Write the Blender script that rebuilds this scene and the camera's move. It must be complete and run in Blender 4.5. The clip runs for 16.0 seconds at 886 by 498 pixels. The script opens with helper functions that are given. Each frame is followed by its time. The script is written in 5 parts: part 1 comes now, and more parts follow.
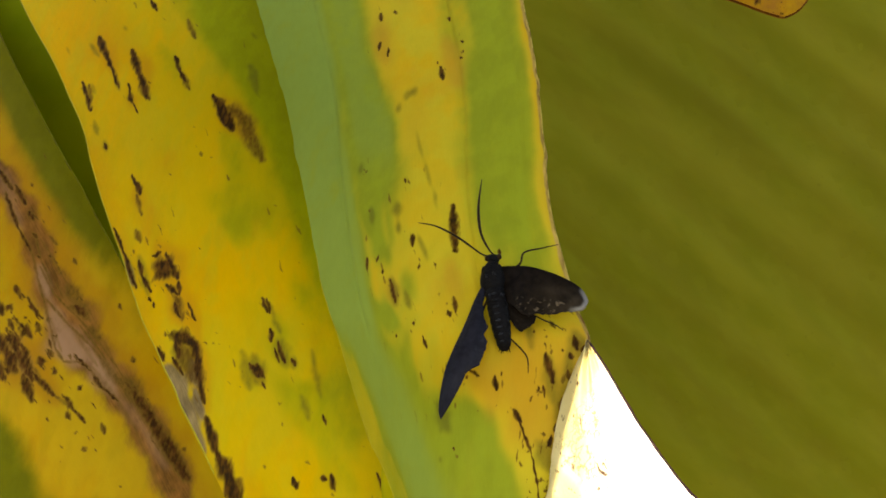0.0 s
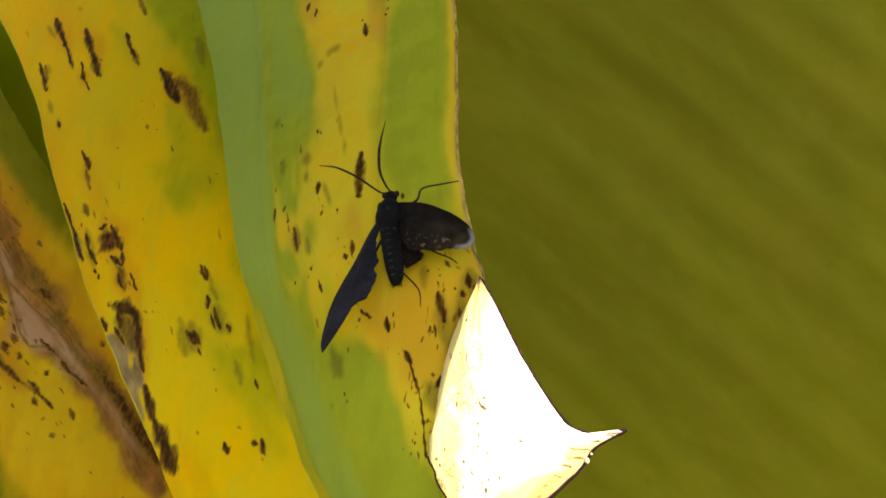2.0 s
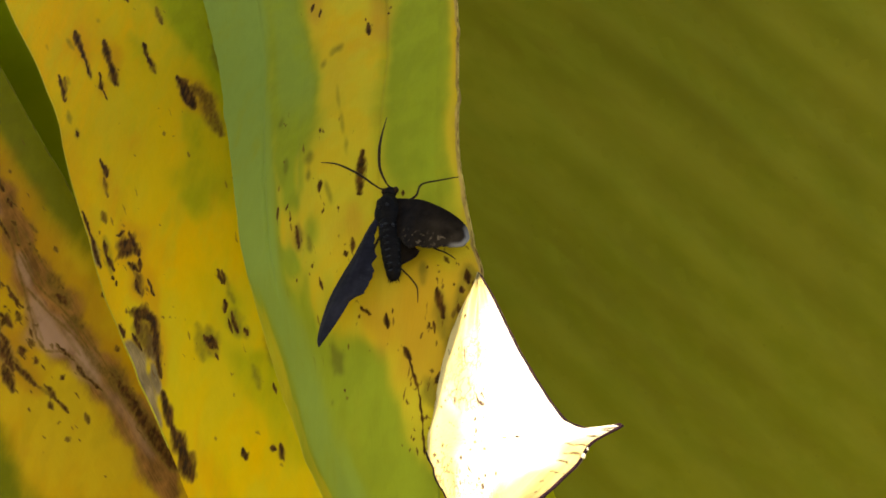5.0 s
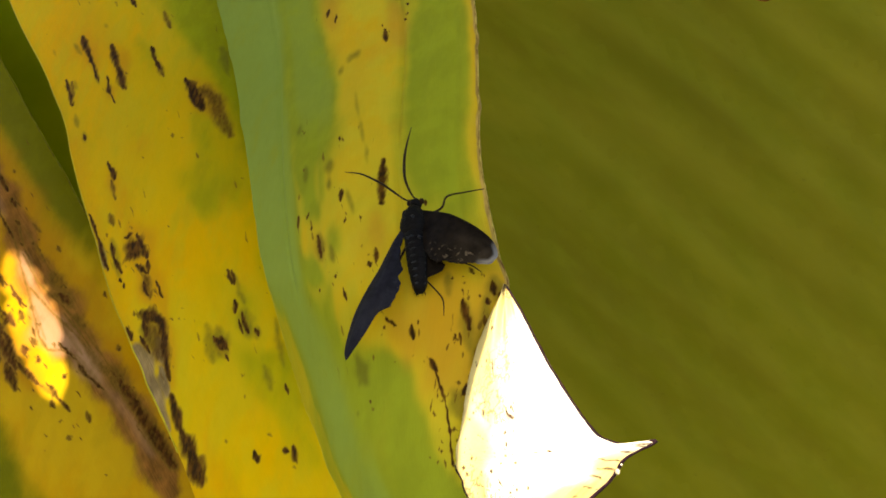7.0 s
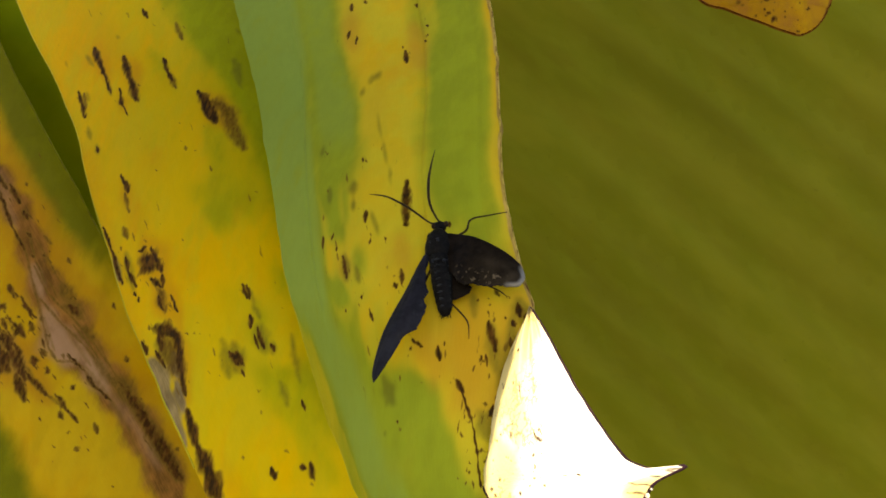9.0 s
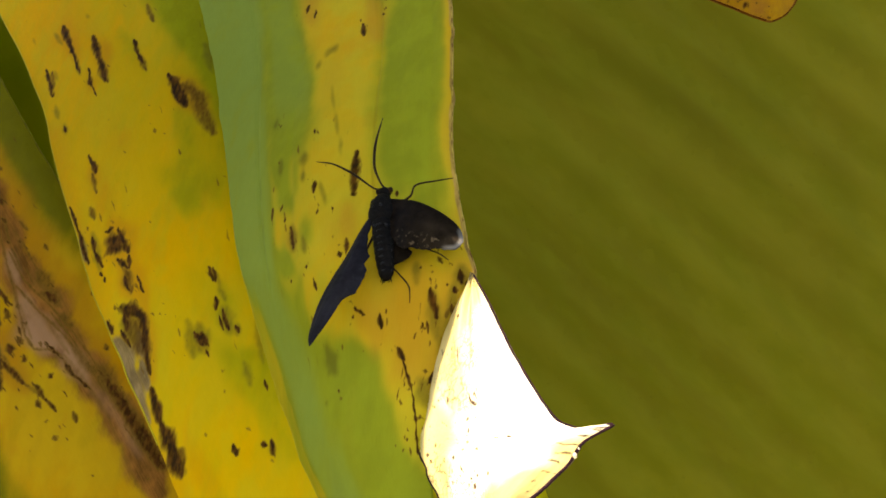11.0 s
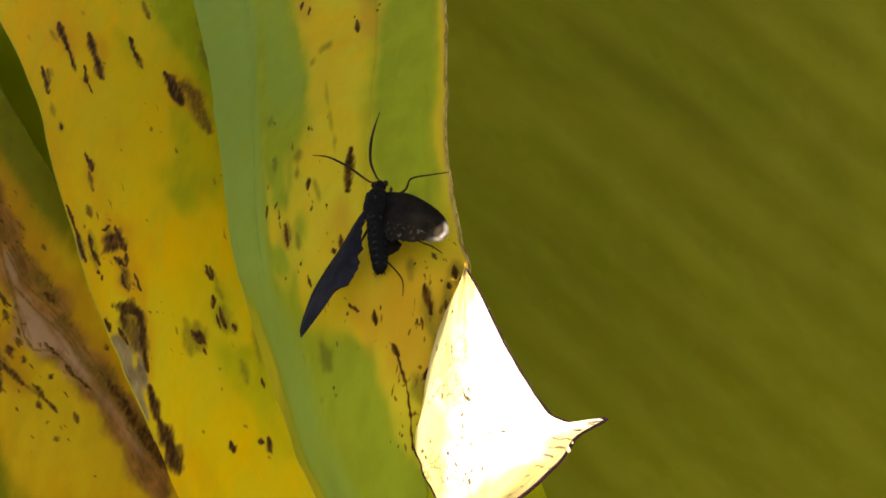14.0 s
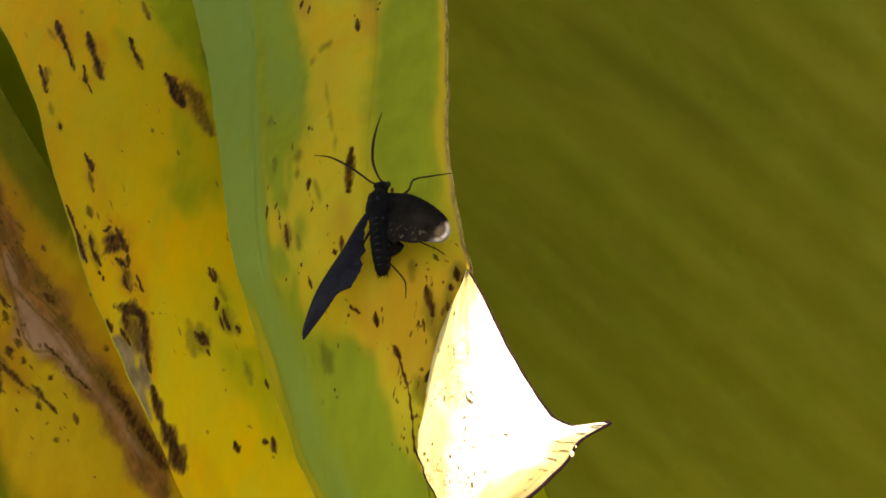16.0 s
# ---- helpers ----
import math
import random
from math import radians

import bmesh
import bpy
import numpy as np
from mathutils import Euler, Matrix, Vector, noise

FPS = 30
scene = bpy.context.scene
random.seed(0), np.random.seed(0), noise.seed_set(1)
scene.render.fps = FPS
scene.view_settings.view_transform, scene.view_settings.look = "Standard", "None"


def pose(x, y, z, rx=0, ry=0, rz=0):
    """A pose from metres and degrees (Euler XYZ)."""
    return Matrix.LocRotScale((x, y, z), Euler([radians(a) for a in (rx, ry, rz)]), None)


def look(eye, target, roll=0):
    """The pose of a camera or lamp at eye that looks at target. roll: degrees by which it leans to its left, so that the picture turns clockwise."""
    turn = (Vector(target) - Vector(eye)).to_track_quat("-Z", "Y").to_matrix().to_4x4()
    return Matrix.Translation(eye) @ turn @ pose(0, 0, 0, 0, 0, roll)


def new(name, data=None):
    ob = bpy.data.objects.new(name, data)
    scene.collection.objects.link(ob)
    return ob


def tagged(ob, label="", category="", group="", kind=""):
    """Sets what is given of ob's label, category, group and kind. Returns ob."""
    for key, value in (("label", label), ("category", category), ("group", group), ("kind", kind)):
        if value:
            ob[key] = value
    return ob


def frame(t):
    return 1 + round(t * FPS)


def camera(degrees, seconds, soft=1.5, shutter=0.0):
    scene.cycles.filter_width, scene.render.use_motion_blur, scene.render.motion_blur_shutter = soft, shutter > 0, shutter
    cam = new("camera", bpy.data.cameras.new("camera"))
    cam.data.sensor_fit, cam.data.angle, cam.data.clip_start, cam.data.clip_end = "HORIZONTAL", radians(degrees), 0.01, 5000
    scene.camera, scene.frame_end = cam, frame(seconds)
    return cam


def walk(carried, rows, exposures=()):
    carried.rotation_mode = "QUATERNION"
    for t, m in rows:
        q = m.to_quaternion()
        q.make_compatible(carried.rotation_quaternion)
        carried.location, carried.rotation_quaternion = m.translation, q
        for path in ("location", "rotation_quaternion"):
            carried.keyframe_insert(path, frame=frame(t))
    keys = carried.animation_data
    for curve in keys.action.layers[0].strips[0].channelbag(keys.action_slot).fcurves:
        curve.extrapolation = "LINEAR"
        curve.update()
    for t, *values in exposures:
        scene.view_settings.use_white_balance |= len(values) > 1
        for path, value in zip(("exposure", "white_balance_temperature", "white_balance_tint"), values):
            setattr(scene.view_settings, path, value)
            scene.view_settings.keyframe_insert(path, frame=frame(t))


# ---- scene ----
EYE = 1.2


def turned(v):
    """A turn from a rotation vector in degrees."""
    w = Vector(v)
    return Matrix.Rotation(radians(w.length), 4, w.normalized()) if w.length > 1e-6 else Matrix.Identity(4)


cam = camera(74.5, 16.0, soft=1.7)
TURNS = [
    (0, 0, -0, -0),
    (0.5, 0.01, 0.08, 0.12),
    (1, -2.1, -0.8, -0.19),
    (1.5, -2.22, -0.86, -0.07),
    (2, -2.77, -1.06, -0.12),
    (2.5, -3.79, -1.53, -0.2),
    (3, -2.98, -1.27, -0.12),
    (3.5, -3.42, -1.18, -0.41),
    (4, -2.81, -1.04, -0.35),
    (6.5, -1.08, -0.62, 0.15),
    (7, -1.12, -0.68, -0.19),
    (7.5, -1.04, -0.51, -0),
    (8, 0.02, 0.17, 0.08),
    (8.5, -0.08, 0.4, -0.2),
    (9, -0.22, 0.42, -0.14),
    (9.5, -1.09, 0.03, -0.06),
    (12, -2.38, -0.65, -0.29),
    (12.5, -2.73, -0.96, 0.01),
    (13, -2.81, -1.06, 0.18),
    (13.5, -2.57, -0.8, -0.01),
    (14, -2.61, -0.9, -0.02),
    (14.5, -2.35, -0.65, 0.06),
    (15, -2.44, -0.69, 0.07),
    (15.5, -3.09, -1.03, -0.06),
    (16, -2.56, -0.88, 0.05),
]
walk(cam, [(t, pose(0, 0, EYE, 90 + pitch, roll, yaw)) for t, yaw, pitch, roll in TURNS],
     exposures=[(0.0, 2.03, 8500, 10), (1.5, 1.98, 8500, 10), (2.5, 1.92, 8500, 10), (3.5, 1.88, 8500, 10), (4.2, 1.88, 8500, 10), (6.5, 1.88, 8500, 10), (8.0, 1.96, 8500, 10), (9.0, 1.91, 8500, 10), (9.7, 1.91, 8500, 10), (11.8, 1.80, 8500, 10), (12.5, 1.75, 8500, 10), (13.0, 1.78, 8500, 10), (16.0, 1.66, 8500, 10)])

# ---- light ----
SUN = Vector((-0.35, -0.55, 0.76)).normalized()
world = bpy.data.worlds.new("sky")
scene.world = world
world.use_nodes = True
wn = world.node_tree
sky = wn.nodes.new("ShaderNodeTexSky")
sky.sky_type = "NISHITA"
sky.sun_disc = False
sky.sun_elevation = math.asin(SUN.z)
sky.sun_rotation = math.atan2(SUN.x, SUN.y)
wn.nodes["Background"].inputs["Strength"].default_value = 0.14
wn.links.new(sky.outputs["Color"], wn.nodes["Background"].inputs["Color"])
sun = new("sun", bpy.data.lights.new("sun", "SUN"))
sun.data.energy, sun.data.angle, sun.data.color = 4.5, radians(0.3), (1.0, 0.95, 0.86)
sun.matrix_world = look(SUN * 3 + Vector((0, 0, EYE)), (0, 0, EYE))


# ---- materials ----
def mixer(nt, fac, a, b):
    n = nt.nodes.new("ShaderNodeMix")
    n.data_type = "RGBA"
    for sock, v in ((n.inputs[0], fac), (n.inputs[6], a), (n.inputs[7], b)):
        if isinstance(v, (int, float)):
            sock.default_value = v
        elif isinstance(v, tuple):
            sock.default_value = (*v, 1)
        else:
            nt.links.new(v, sock)
    return n.outputs[2]


def calc(nt, op, a, b=0.5, c=0.5):
    n = nt.nodes.new("ShaderNodeMath")
    n.operation = op
    n.use_clamp = False
    for sock, v in zip(n.inputs, (a, b, c)):
        if isinstance(v, (int, float)):
            sock.default_value = v
        else:
            nt.links.new(v, sock)
    return n.outputs[0]


def ramp(nt, v, lo, hi):
    n = nt.nodes.new("ShaderNodeMapRange")
    n.interpolation_type = "SMOOTHSTEP"
    n.inputs["From Min"].default_value, n.inputs["From Max"].default_value = lo, hi
    nt.links.new(v, n.inputs["Value"])
    return n.outputs[0]


def grain(nt, scale, stretch=(1, 1, 1), detail=4, coords="UV", rough=0.55):
    tc = nt.nodes.new("ShaderNodeTexCoord")
    mp = nt.nodes.new("ShaderNodeMapping")
    mp.inputs["Scale"].default_value = stretch
    nt.links.new(tc.outputs[coords], mp.inputs["Vector"])
    n = nt.nodes.new("ShaderNodeTexNoise")
    n.inputs["Scale"].default_value, n.inputs["Detail"].default_value = scale, detail
    n.inputs["Roughness"].default_value = rough
    nt.links.new(mp.outputs[0], n.inputs["Vector"])
    return n.outputs["Fac"]


def attr(nt, name):
    n = nt.nodes.new("ShaderNodeAttribute")
    n.attribute_name = name
    return n.outputs["Fac"]


def surface(name, rough=0.5, spec=0.4):
    m = bpy.data.materials.new(name)
    m.use_nodes = True
    nt = m.node_tree
    b = nt.nodes["Principled BSDF"]
    b.inputs["Roughness"].default_value = rough
    b.inputs["Specular IOR Level"].default_value = spec
    return m, nt, b


def relief(nt, b, h, strength, dist):
    n = nt.nodes.new("ShaderNodeBump")
    n.inputs["Strength"].default_value, n.inputs["Distance"].default_value = strength, dist
    nt.links.new(h, n.inputs["Height"])
    nt.links.new(n.outputs[0], b.inputs["Normal"])


def see_through(nt, b, colour, share):
    """A share of the light passes through the blade."""
    tr = nt.nodes.new("ShaderNodeBsdfTranslucent")
    nt.links.new(colour, tr.inputs["Color"])
    mx = nt.nodes.new("ShaderNodeMixShader")
    mx.inputs[0].default_value = share
    nt.links.new(b.outputs[0], mx.inputs[1])
    nt.links.new(tr.outputs[0], mx.inputs[2])
    nt.links.new(mx.outputs[0], nt.nodes["Material Output"].inputs["Surface"])


def leaf_material(name, yellow, gold, lemon, green, teal, dead, dark, rough=0.6):
    """A withering blade: yellow to green by its own marks, with dead tissue and dark blotches; u runs across, v along."""
    m, nt, b = surface(name, rough, 0.03)
    broad = grain(nt, 46, (1, 1, 0.5), 3, "Object")
    amber = grain(nt, 95, (1, 1, 0.4), 4, "Object")
    mid = grain(nt, 230, (1, 1, 0.45), 4, "Object")
    small = grain(nt, 620, (1, 1, 0.5), 3, "Object", 0.6)
    fine = grain(nt, 40, (6, 1.0, 1), 5)
    fray = grain(nt, 1100, (1, 1, 0.35), 3, "Object", 0.5)
    centred = lambda v, k: calc(nt, "MULTIPLY", calc(nt, "SUBTRACT", v, 0.5), k)
    col = mixer(nt, ramp(nt, calc(nt, "ADD", broad, centred(mid, 0.4)), 0.38, 0.62), yellow, gold)
    col = mixer(nt, calc(nt, "MULTIPLY", ramp(nt, calc(nt, "ADD", calc(nt, "MULTIPLY", amber, 0.6), calc(nt, "MULTIPLY", mid, 0.4)), 0.42, 0.60), 0.75), col, lemon)
    # faint greenish and tan clouds that drift along the veins
    col = mixer(nt, calc(nt, "MULTIPLY", ramp(nt, grain(nt, 140, (1, 1, 0.3), 4, "Object"), 0.50, 0.70), 0.30), col, tuple(0.45 * a + 0.55 * c for a, c in zip(lemon, green)))
    col = mixer(nt, calc(nt, "MULTIPLY", ramp(nt, grain(nt, 118, (1, 1, 0.5), 5, "Object"), 0.54, 0.74), 0.36), col, tuple(k * c for k, c in zip((0.95, 0.74, 1.1), gold)))
    g = calc(nt, "ADD", attr(nt, "green"), calc(nt, "ADD", centred(broad, 0.40), calc(nt, "ADD", centred(mid, 0.32), centred(small, 0.16))))
    col = mixer(nt, ramp(nt, g, 0.12, 0.85), col, mixer(nt, ramp(nt, mid, 0.35, 0.65), green, tuple(0.86 * c for c in green)))
    tan = calc(nt, "MULTIPLY", attr(nt, "tan"), calc(nt, "ADD", 0.55, calc(nt, "MULTIPLY", mid, 0.9)))
    col = mixer(nt, calc(nt, "MULTIPLY", ramp(nt, tan, 0.0, 1.0), 0.60), col, tuple(k * c for k, c in zip((0.76, 0.60, 1.3), gold)))
    waste = calc(nt, "ADD", attr(nt, "dead"), calc(nt, "ADD", centred(fray, 0.22), centred(mid, 0.6)))
    col = mixer(nt, ramp(nt, waste, 0.2, 0.8), col,
                mixer(nt, ramp(nt, calc(nt, "ADD", calc(nt, "MULTIPLY", fine, 0.35), calc(nt, "MULTIPLY", mid, 0.65)), 0.34, 0.66), tuple(0.55 * c for c in dead), tuple(1.25 * c for c in dead)))
    col = mixer(nt, calc(nt, "MULTIPLY", ramp(nt, attr(nt, "teal"), 0.0, 1.0), ramp(nt, calc(nt, "ADD", mid, calc(nt, "MULTIPLY", amber, 0.5)), 0.30, 0.75)), col, teal)
    col = mixer(nt, calc(nt, "MULTIPLY", ramp(nt, calc(nt, "MULTIPLY", attr(nt, "olive"), calc(nt, "ADD", 0.5, calc(nt, "MULTIPLY", small, 1.0))), 0.05, 1.0), 0.72), col, (0.135, 0.120, 0.014))
    s = calc(nt, "MULTIPLY", attr(nt, "stain"), calc(nt, "ADD", 0.72, calc(nt, "MULTIPLY", ramp(nt, fray, 0.3, 0.7), 0.34)))
    dusk = mixer(nt, ramp(nt, small, 0.36, 0.66), dark, tuple(2.4 * d + 0.002 for d in dark))
    col = mixer(nt, calc(nt, "MULTIPLY", ramp(nt, s, 0.02, 0.50), 0.74), col, (0.17, 0.095, 0.013))
    col = mixer(nt, calc(nt, "MULTIPLY", ramp(nt, s, 0.30, 0.85), 0.95), col, dusk)
    col = mixer(nt, calc(nt, "MULTIPLY", ramp(nt, s, 0.82, 1.02), 0.7), col, (0.015, 0.010, 0.006))
    hs = nt.nodes.new("ShaderNodeHueSaturation")
    nt.links.new(col, hs.inputs["Color"])
    nt.links.new(calc(nt, "ADD", 0.84, calc(nt, "ADD", calc(nt, "MULTIPLY", fine, 0.10), calc(nt, "ADD", calc(nt, "MULTIPLY", mid, 0.12), calc(nt, "MULTIPLY", small, 0.10)))), hs.inputs["Value"])
    col = hs.outputs[0]
    nt.links.new(col, b.inputs["Base Color"])
    relief(nt, b, calc(nt, "ADD", calc(nt, "MULTIPLY", fine, 0.5), calc(nt, "ADD", mid, calc(nt, "MULTIPLY", small, 0.35))), 0.30, 0.0006)
    see_through(nt, b, col, 0.25)
    return m


MAIN = leaf_material("withering_leaf", (0.61, 0.44, 0.026), (0.65, 0.415, 0.018), (0.56, 0.465, 0.032), (0.30, 0.335, 0.022), (0.255, 0.335, 0.056),
                     (0.42, 0.27, 0.08), (0.042, 0.015, 0.002))
SPOTTED = leaf_material("spotted_yellow_leaf", (0.66, 0.44, 0.011), (0.73, 0.41, 0.007), (0.58, 0.44, 0.016), (0.33, 0.35, 0.010), (0.22, 0.28, 0.06),
                        (0.29, 0.195, 0.085), (0.042, 0.015, 0.0025))
BROWNED = leaf_material("browned_leaf", (0.53, 0.325, 0.012), (0.50, 0.26, 0.007), (0.46, 0.29, 0.012), (0.16, 0.15, 0.005), (0.37, 0.20, 0.11),
                        (0.25, 0.105, 0.020), (0.038, 0.012, 0.002))


def tip_material():
    m, nt, b = surface("pale_sunlit_tip", 0.42, 0.3)
    soft = grain(nt, 7, (1, 1, 1), 3)
    fine = grain(nt, 60, (1, 1, 1), 4)
    # pale tissue, with full sun painted in as white and weaker sun as cream
    col = mixer(nt, ramp(nt, calc(nt, "ADD", attr(nt, "green"), calc(nt, "MULTIPLY", calc(nt, "SUBTRACT", soft, 0.5), 0.6)), 0.1, 0.9), (0.78, 0.74, 0.56), (0.57, 0.46, 0.19))
    col = mixer(nt, ramp(nt, calc(nt, "MULTIPLY", attr(nt, "stain"), calc(nt, "ADD", 0.3, fine)), 0.15, 0.85), col, (0.045, 0.017, 0.008))
    web = grain(nt, 900, (1, 1, 0.7), 3, "Object", 0.6)
    web = calc(nt, "SUBTRACT", 1.0, ramp(nt, calc(nt, "ABSOLUTE", calc(nt, "SUBTRACT", web, 0.5)), 0.005, 0.05))
    col = mixer(nt, calc(nt, "MULTIPLY", calc(nt, "MULTIPLY", web, attr(nt, "teal")), 0.7), col, (0.07, 0.025, 0.012))
    col = mixer(nt, ramp(nt, attr(nt, "dead"), 0.2, 0.8), col, (0.30, 0.17, 0.12))
    nt.links.new(col, b.inputs["Base Color"])
    relief(nt, b, calc(nt, "ADD", soft, calc(nt, "MULTIPLY", fine, 0.4)), 0.3, 0.0008)
    see_through(nt, b, col, 0.2)
    return m


TIP = tip_material()
# the drop's sun glint is put into a pale, half clear colour
DROP = bpy.data.materials.new("glint_pale_drop")
DROP.use_nodes = True
DROP.node_tree.nodes["Principled BSDF"].inputs["Base Color"].default_value = (0.86, 0.80, 0.62, 1)
DROP.node_tree.nodes["Principled BSDF"].inputs["Transmission Weight"].default_value = 0.65
DROP.node_tree.nodes["Principled BSDF"].inputs["Roughness"].default_value = 0.12
DROP.node_tree.nodes["Principled BSDF"].inputs["IOR"].default_value = 1.33


def slanted(nt, scale, stretch, detail, rough=0.5):
    """Noise drawn out along the slanting veins of the broad leaf."""
    tc = nt.nodes.new("ShaderNodeTexCoord")
    sp = nt.nodes.new("ShaderNodeSeparateXYZ")
    cm = nt.nodes.new("ShaderNodeCombineXYZ")
    nt.links.new(tc.outputs["Object"], sp.inputs[0])
    x, z = sp.outputs[0], sp.outputs[2]
    for k, (a, c) in enumerate(((0.66 * stretch[0], 0.75 * stretch[0]), (0.75 * stretch[1], -0.66 * stretch[1]))):
        nt.links.new(calc(nt, "ADD", calc(nt, "MULTIPLY", x, a), calc(nt, "MULTIPLY", z, c)), cm.inputs[k])
    n = nt.nodes.new("ShaderNodeTexNoise")
    n.inputs["Scale"].default_value, n.inputs["Detail"].default_value, n.inputs["Roughness"].default_value = scale, detail, rough
    nt.links.new(cm.outputs[0], n.inputs["Vector"])
    return n.outputs["Fac"]


def banana_material():
    m, nt, b = surface("broad_green_leaf", 0.7, 0.04)
    band = slanted(nt, 17, (1.0, 0.10), 3, 0.45)
    streak = slanted(nt, 55, (1.0, 0.16), 3)
    mottle = slanted(nt, 40, (1.0, 0.45), 3, 0.45)
    patch = slanted(nt, 80, (1.0, 0.4), 2, 0.4)
    speck = slanted(nt, 260, (1.0, 0.7), 3)
    col = mixer(nt, ramp(nt, band, 0.30, 0.70), (0.1209, 0.1070, 0.0056), (0.1665, 0.1530, 0.0093))
    col = mixer(nt, calc(nt, "MULTIPLY", ramp(nt, streak, 0.4, 0.7), 0.16), col, (0.1635, 0.1354, 0.0084))
    col = mixer(nt, calc(nt, "MULTIPLY", ramp(nt, mottle, 0.38, 0.64), 0.62), col, (0.1268, 0.1255, 0.0056))
    col = mixer(nt, calc(nt, "MULTIPLY", ramp(nt, patch, 0.42, 0.70), 0.26), col, (0.1763, 0.1629, 0.0112))
    col = mixer(nt, calc(nt, "MULTIPLY", ramp(nt, speck, 0.62, 0.80), 0.22), col, (0.0744, 0.0609, 0.0047))
    col = mixer(nt, calc(nt, "MULTIPLY", attr(nt, "olive"), 0.28), col, (0.0842, 0.0764, 0.0037))
    col = mixer(nt, calc(nt, "MULTIPLY", attr(nt, "tan"), 0.40), col, (0.1982, 0.1668, 0.0112))
    nt.links.new(col, b.inputs["Base Color"])
    relief(nt, b, calc(nt, "ADD", band, calc(nt, "MULTIPLY", mottle, 0.6)), 0.15, 0.003)
    see_through(nt, b, col, 0.12)
    return m


BROAD = banana_material()


def plain(name, a, b_, scale, rough=0.6, spec=0.3, coords="Object"):
    m, nt, b = surface(name, rough, spec)
    n = grain(nt, scale, (1, 1, 1), 5, coords)
    nt.links.new(mixer(nt, ramp(nt, n, 0.3, 0.7), a, b_), b.inputs["Base Color"])
    relief(nt, b, n, 0.4, 0.0003)
    return m, nt, b


SHADE_GREEN = plain("shade_leaf_green", (0.06, 0.09, 0.012), (0.09, 0.13, 0.02), 40)[0]
RIM_PALE = plain("pale_leaf_margin", (0.50, 0.40, 0.02), (0.40, 0.31, 0.02), 500, 0.55, 0.1)[0]
RIM_TAN = plain("tan_leaf_margin", (0.50, 0.37, 0.08), (0.13, 0.06, 0.015), 520, 0.6, 0.1)[0]
RIM_BROWN = plain("brown_leaf_margin", (0.17, 0.055, 0.006), (0.06, 0.016, 0.003), 420, 0.8, 0.03)[0]
RIM_OLIVE = plain("olive_leaf_margin", (0.17, 0.16, 0.008), (0.10, 0.08, 0.008), 420, 0.7, 0.04)[0]
RIM_DARK = plain("purple_brown_margin", (0.008, 0.003, 0.006), (0.022, 0.009, 0.012), 700, 0.7, 0.05)[0]
DARK_GREEN = plain("dark_green_leaf", (0.22, 0.265, 0.004), (0.26, 0.295, 0.006), 60, 0.7, 0.05)[0]
SOIL = plain("leaf_litter_soil", (0.03, 0.028, 0.015), (0.07, 0.06, 0.03), 9, 0.9, 0.1)[0]
BODY = plain("black_scales", (0.0015, 0.0013, 0.0013), (0.006, 0.005, 0.005), 2500, 0.6, 0.06)[0]
BAND = plain("grey_blue_scales_and_glints", (0.003, 0.003, 0.004), (0.015, 0.017, 0.023), 1300, 0.5, 0.12)[0]
CHITIN = plain("dark_chitin", (0.014, 0.007, 0.003), (0.028, 0.014, 0.006), 1500, 0.5, 0.08)[0]


def wing_material(name, a, b_, thin, worn, gloss):
    m, nt, b = surface(name, 0.5, gloss)
    n = grain(nt, 900, (1, 1, 1), 5, "Object")
    patch = grain(nt, 1250, (1, 1, 1), 3, "Object")
    col = mixer(nt, ramp(nt, n, 0.3, 0.7), a, b_)
    col = mixer(nt, calc(nt, "MULTIPLY", attr(nt, "outer"), ramp(nt, grain(nt, 420, (1, 1, 1), 4, "Object"), 0.2, 0.8)), col, thin)
    # the wing end's sun glint is put into extra gloss and a paler colour
    nt.links.new(calc(nt, "ADD", gloss, calc(nt, "MULTIPLY", attr(nt, "hem_glint"), 0.55)), b.inputs["Specular IOR Level"])
    nt.links.new(calc(nt, "SUBTRACT", 0.5, calc(nt, "MULTIPLY", attr(nt, "hem_glint"), 0.12)), b.inputs["Roughness"])
    w = calc(nt, "MULTIPLY", calc(nt, "MULTIPLY", ramp(nt, patch, 0.57, 0.66), 0.7), attr(nt, "worn"))
    col = mixer(nt, calc(nt, "MULTIPLY", attr(nt, "hem_glint"), 0.9), col, (0.155, 0.136, 0.119))
    col = mixer(nt, w, col, worn)
    nt.links.new(col, b.inputs["Base Color"])
    relief(nt, b, n, 0.3, 0.0001)
    see_through(nt, b, col, 0.15)
    return m


WING = wing_material("brown_black_wing", (0.003, 0.0018, 0.0013), (0.010, 0.0065, 0.0045), (0.042, 0.030, 0.019), (0.14, 0.105, 0.07), 0.04)
# the drooping wing's bluish sheen is put into its colours
WING_BLUE = wing_material("blue_black_wing", (0.0055, 0.005, 0.0075), (0.013, 0.012, 0.018), (0.020, 0.019, 0.027), (0.05, 0.05, 0.06), 0.08)


# ---- building blocks ----
LATTICE = np.random.RandomState(5).rand(256, 256)


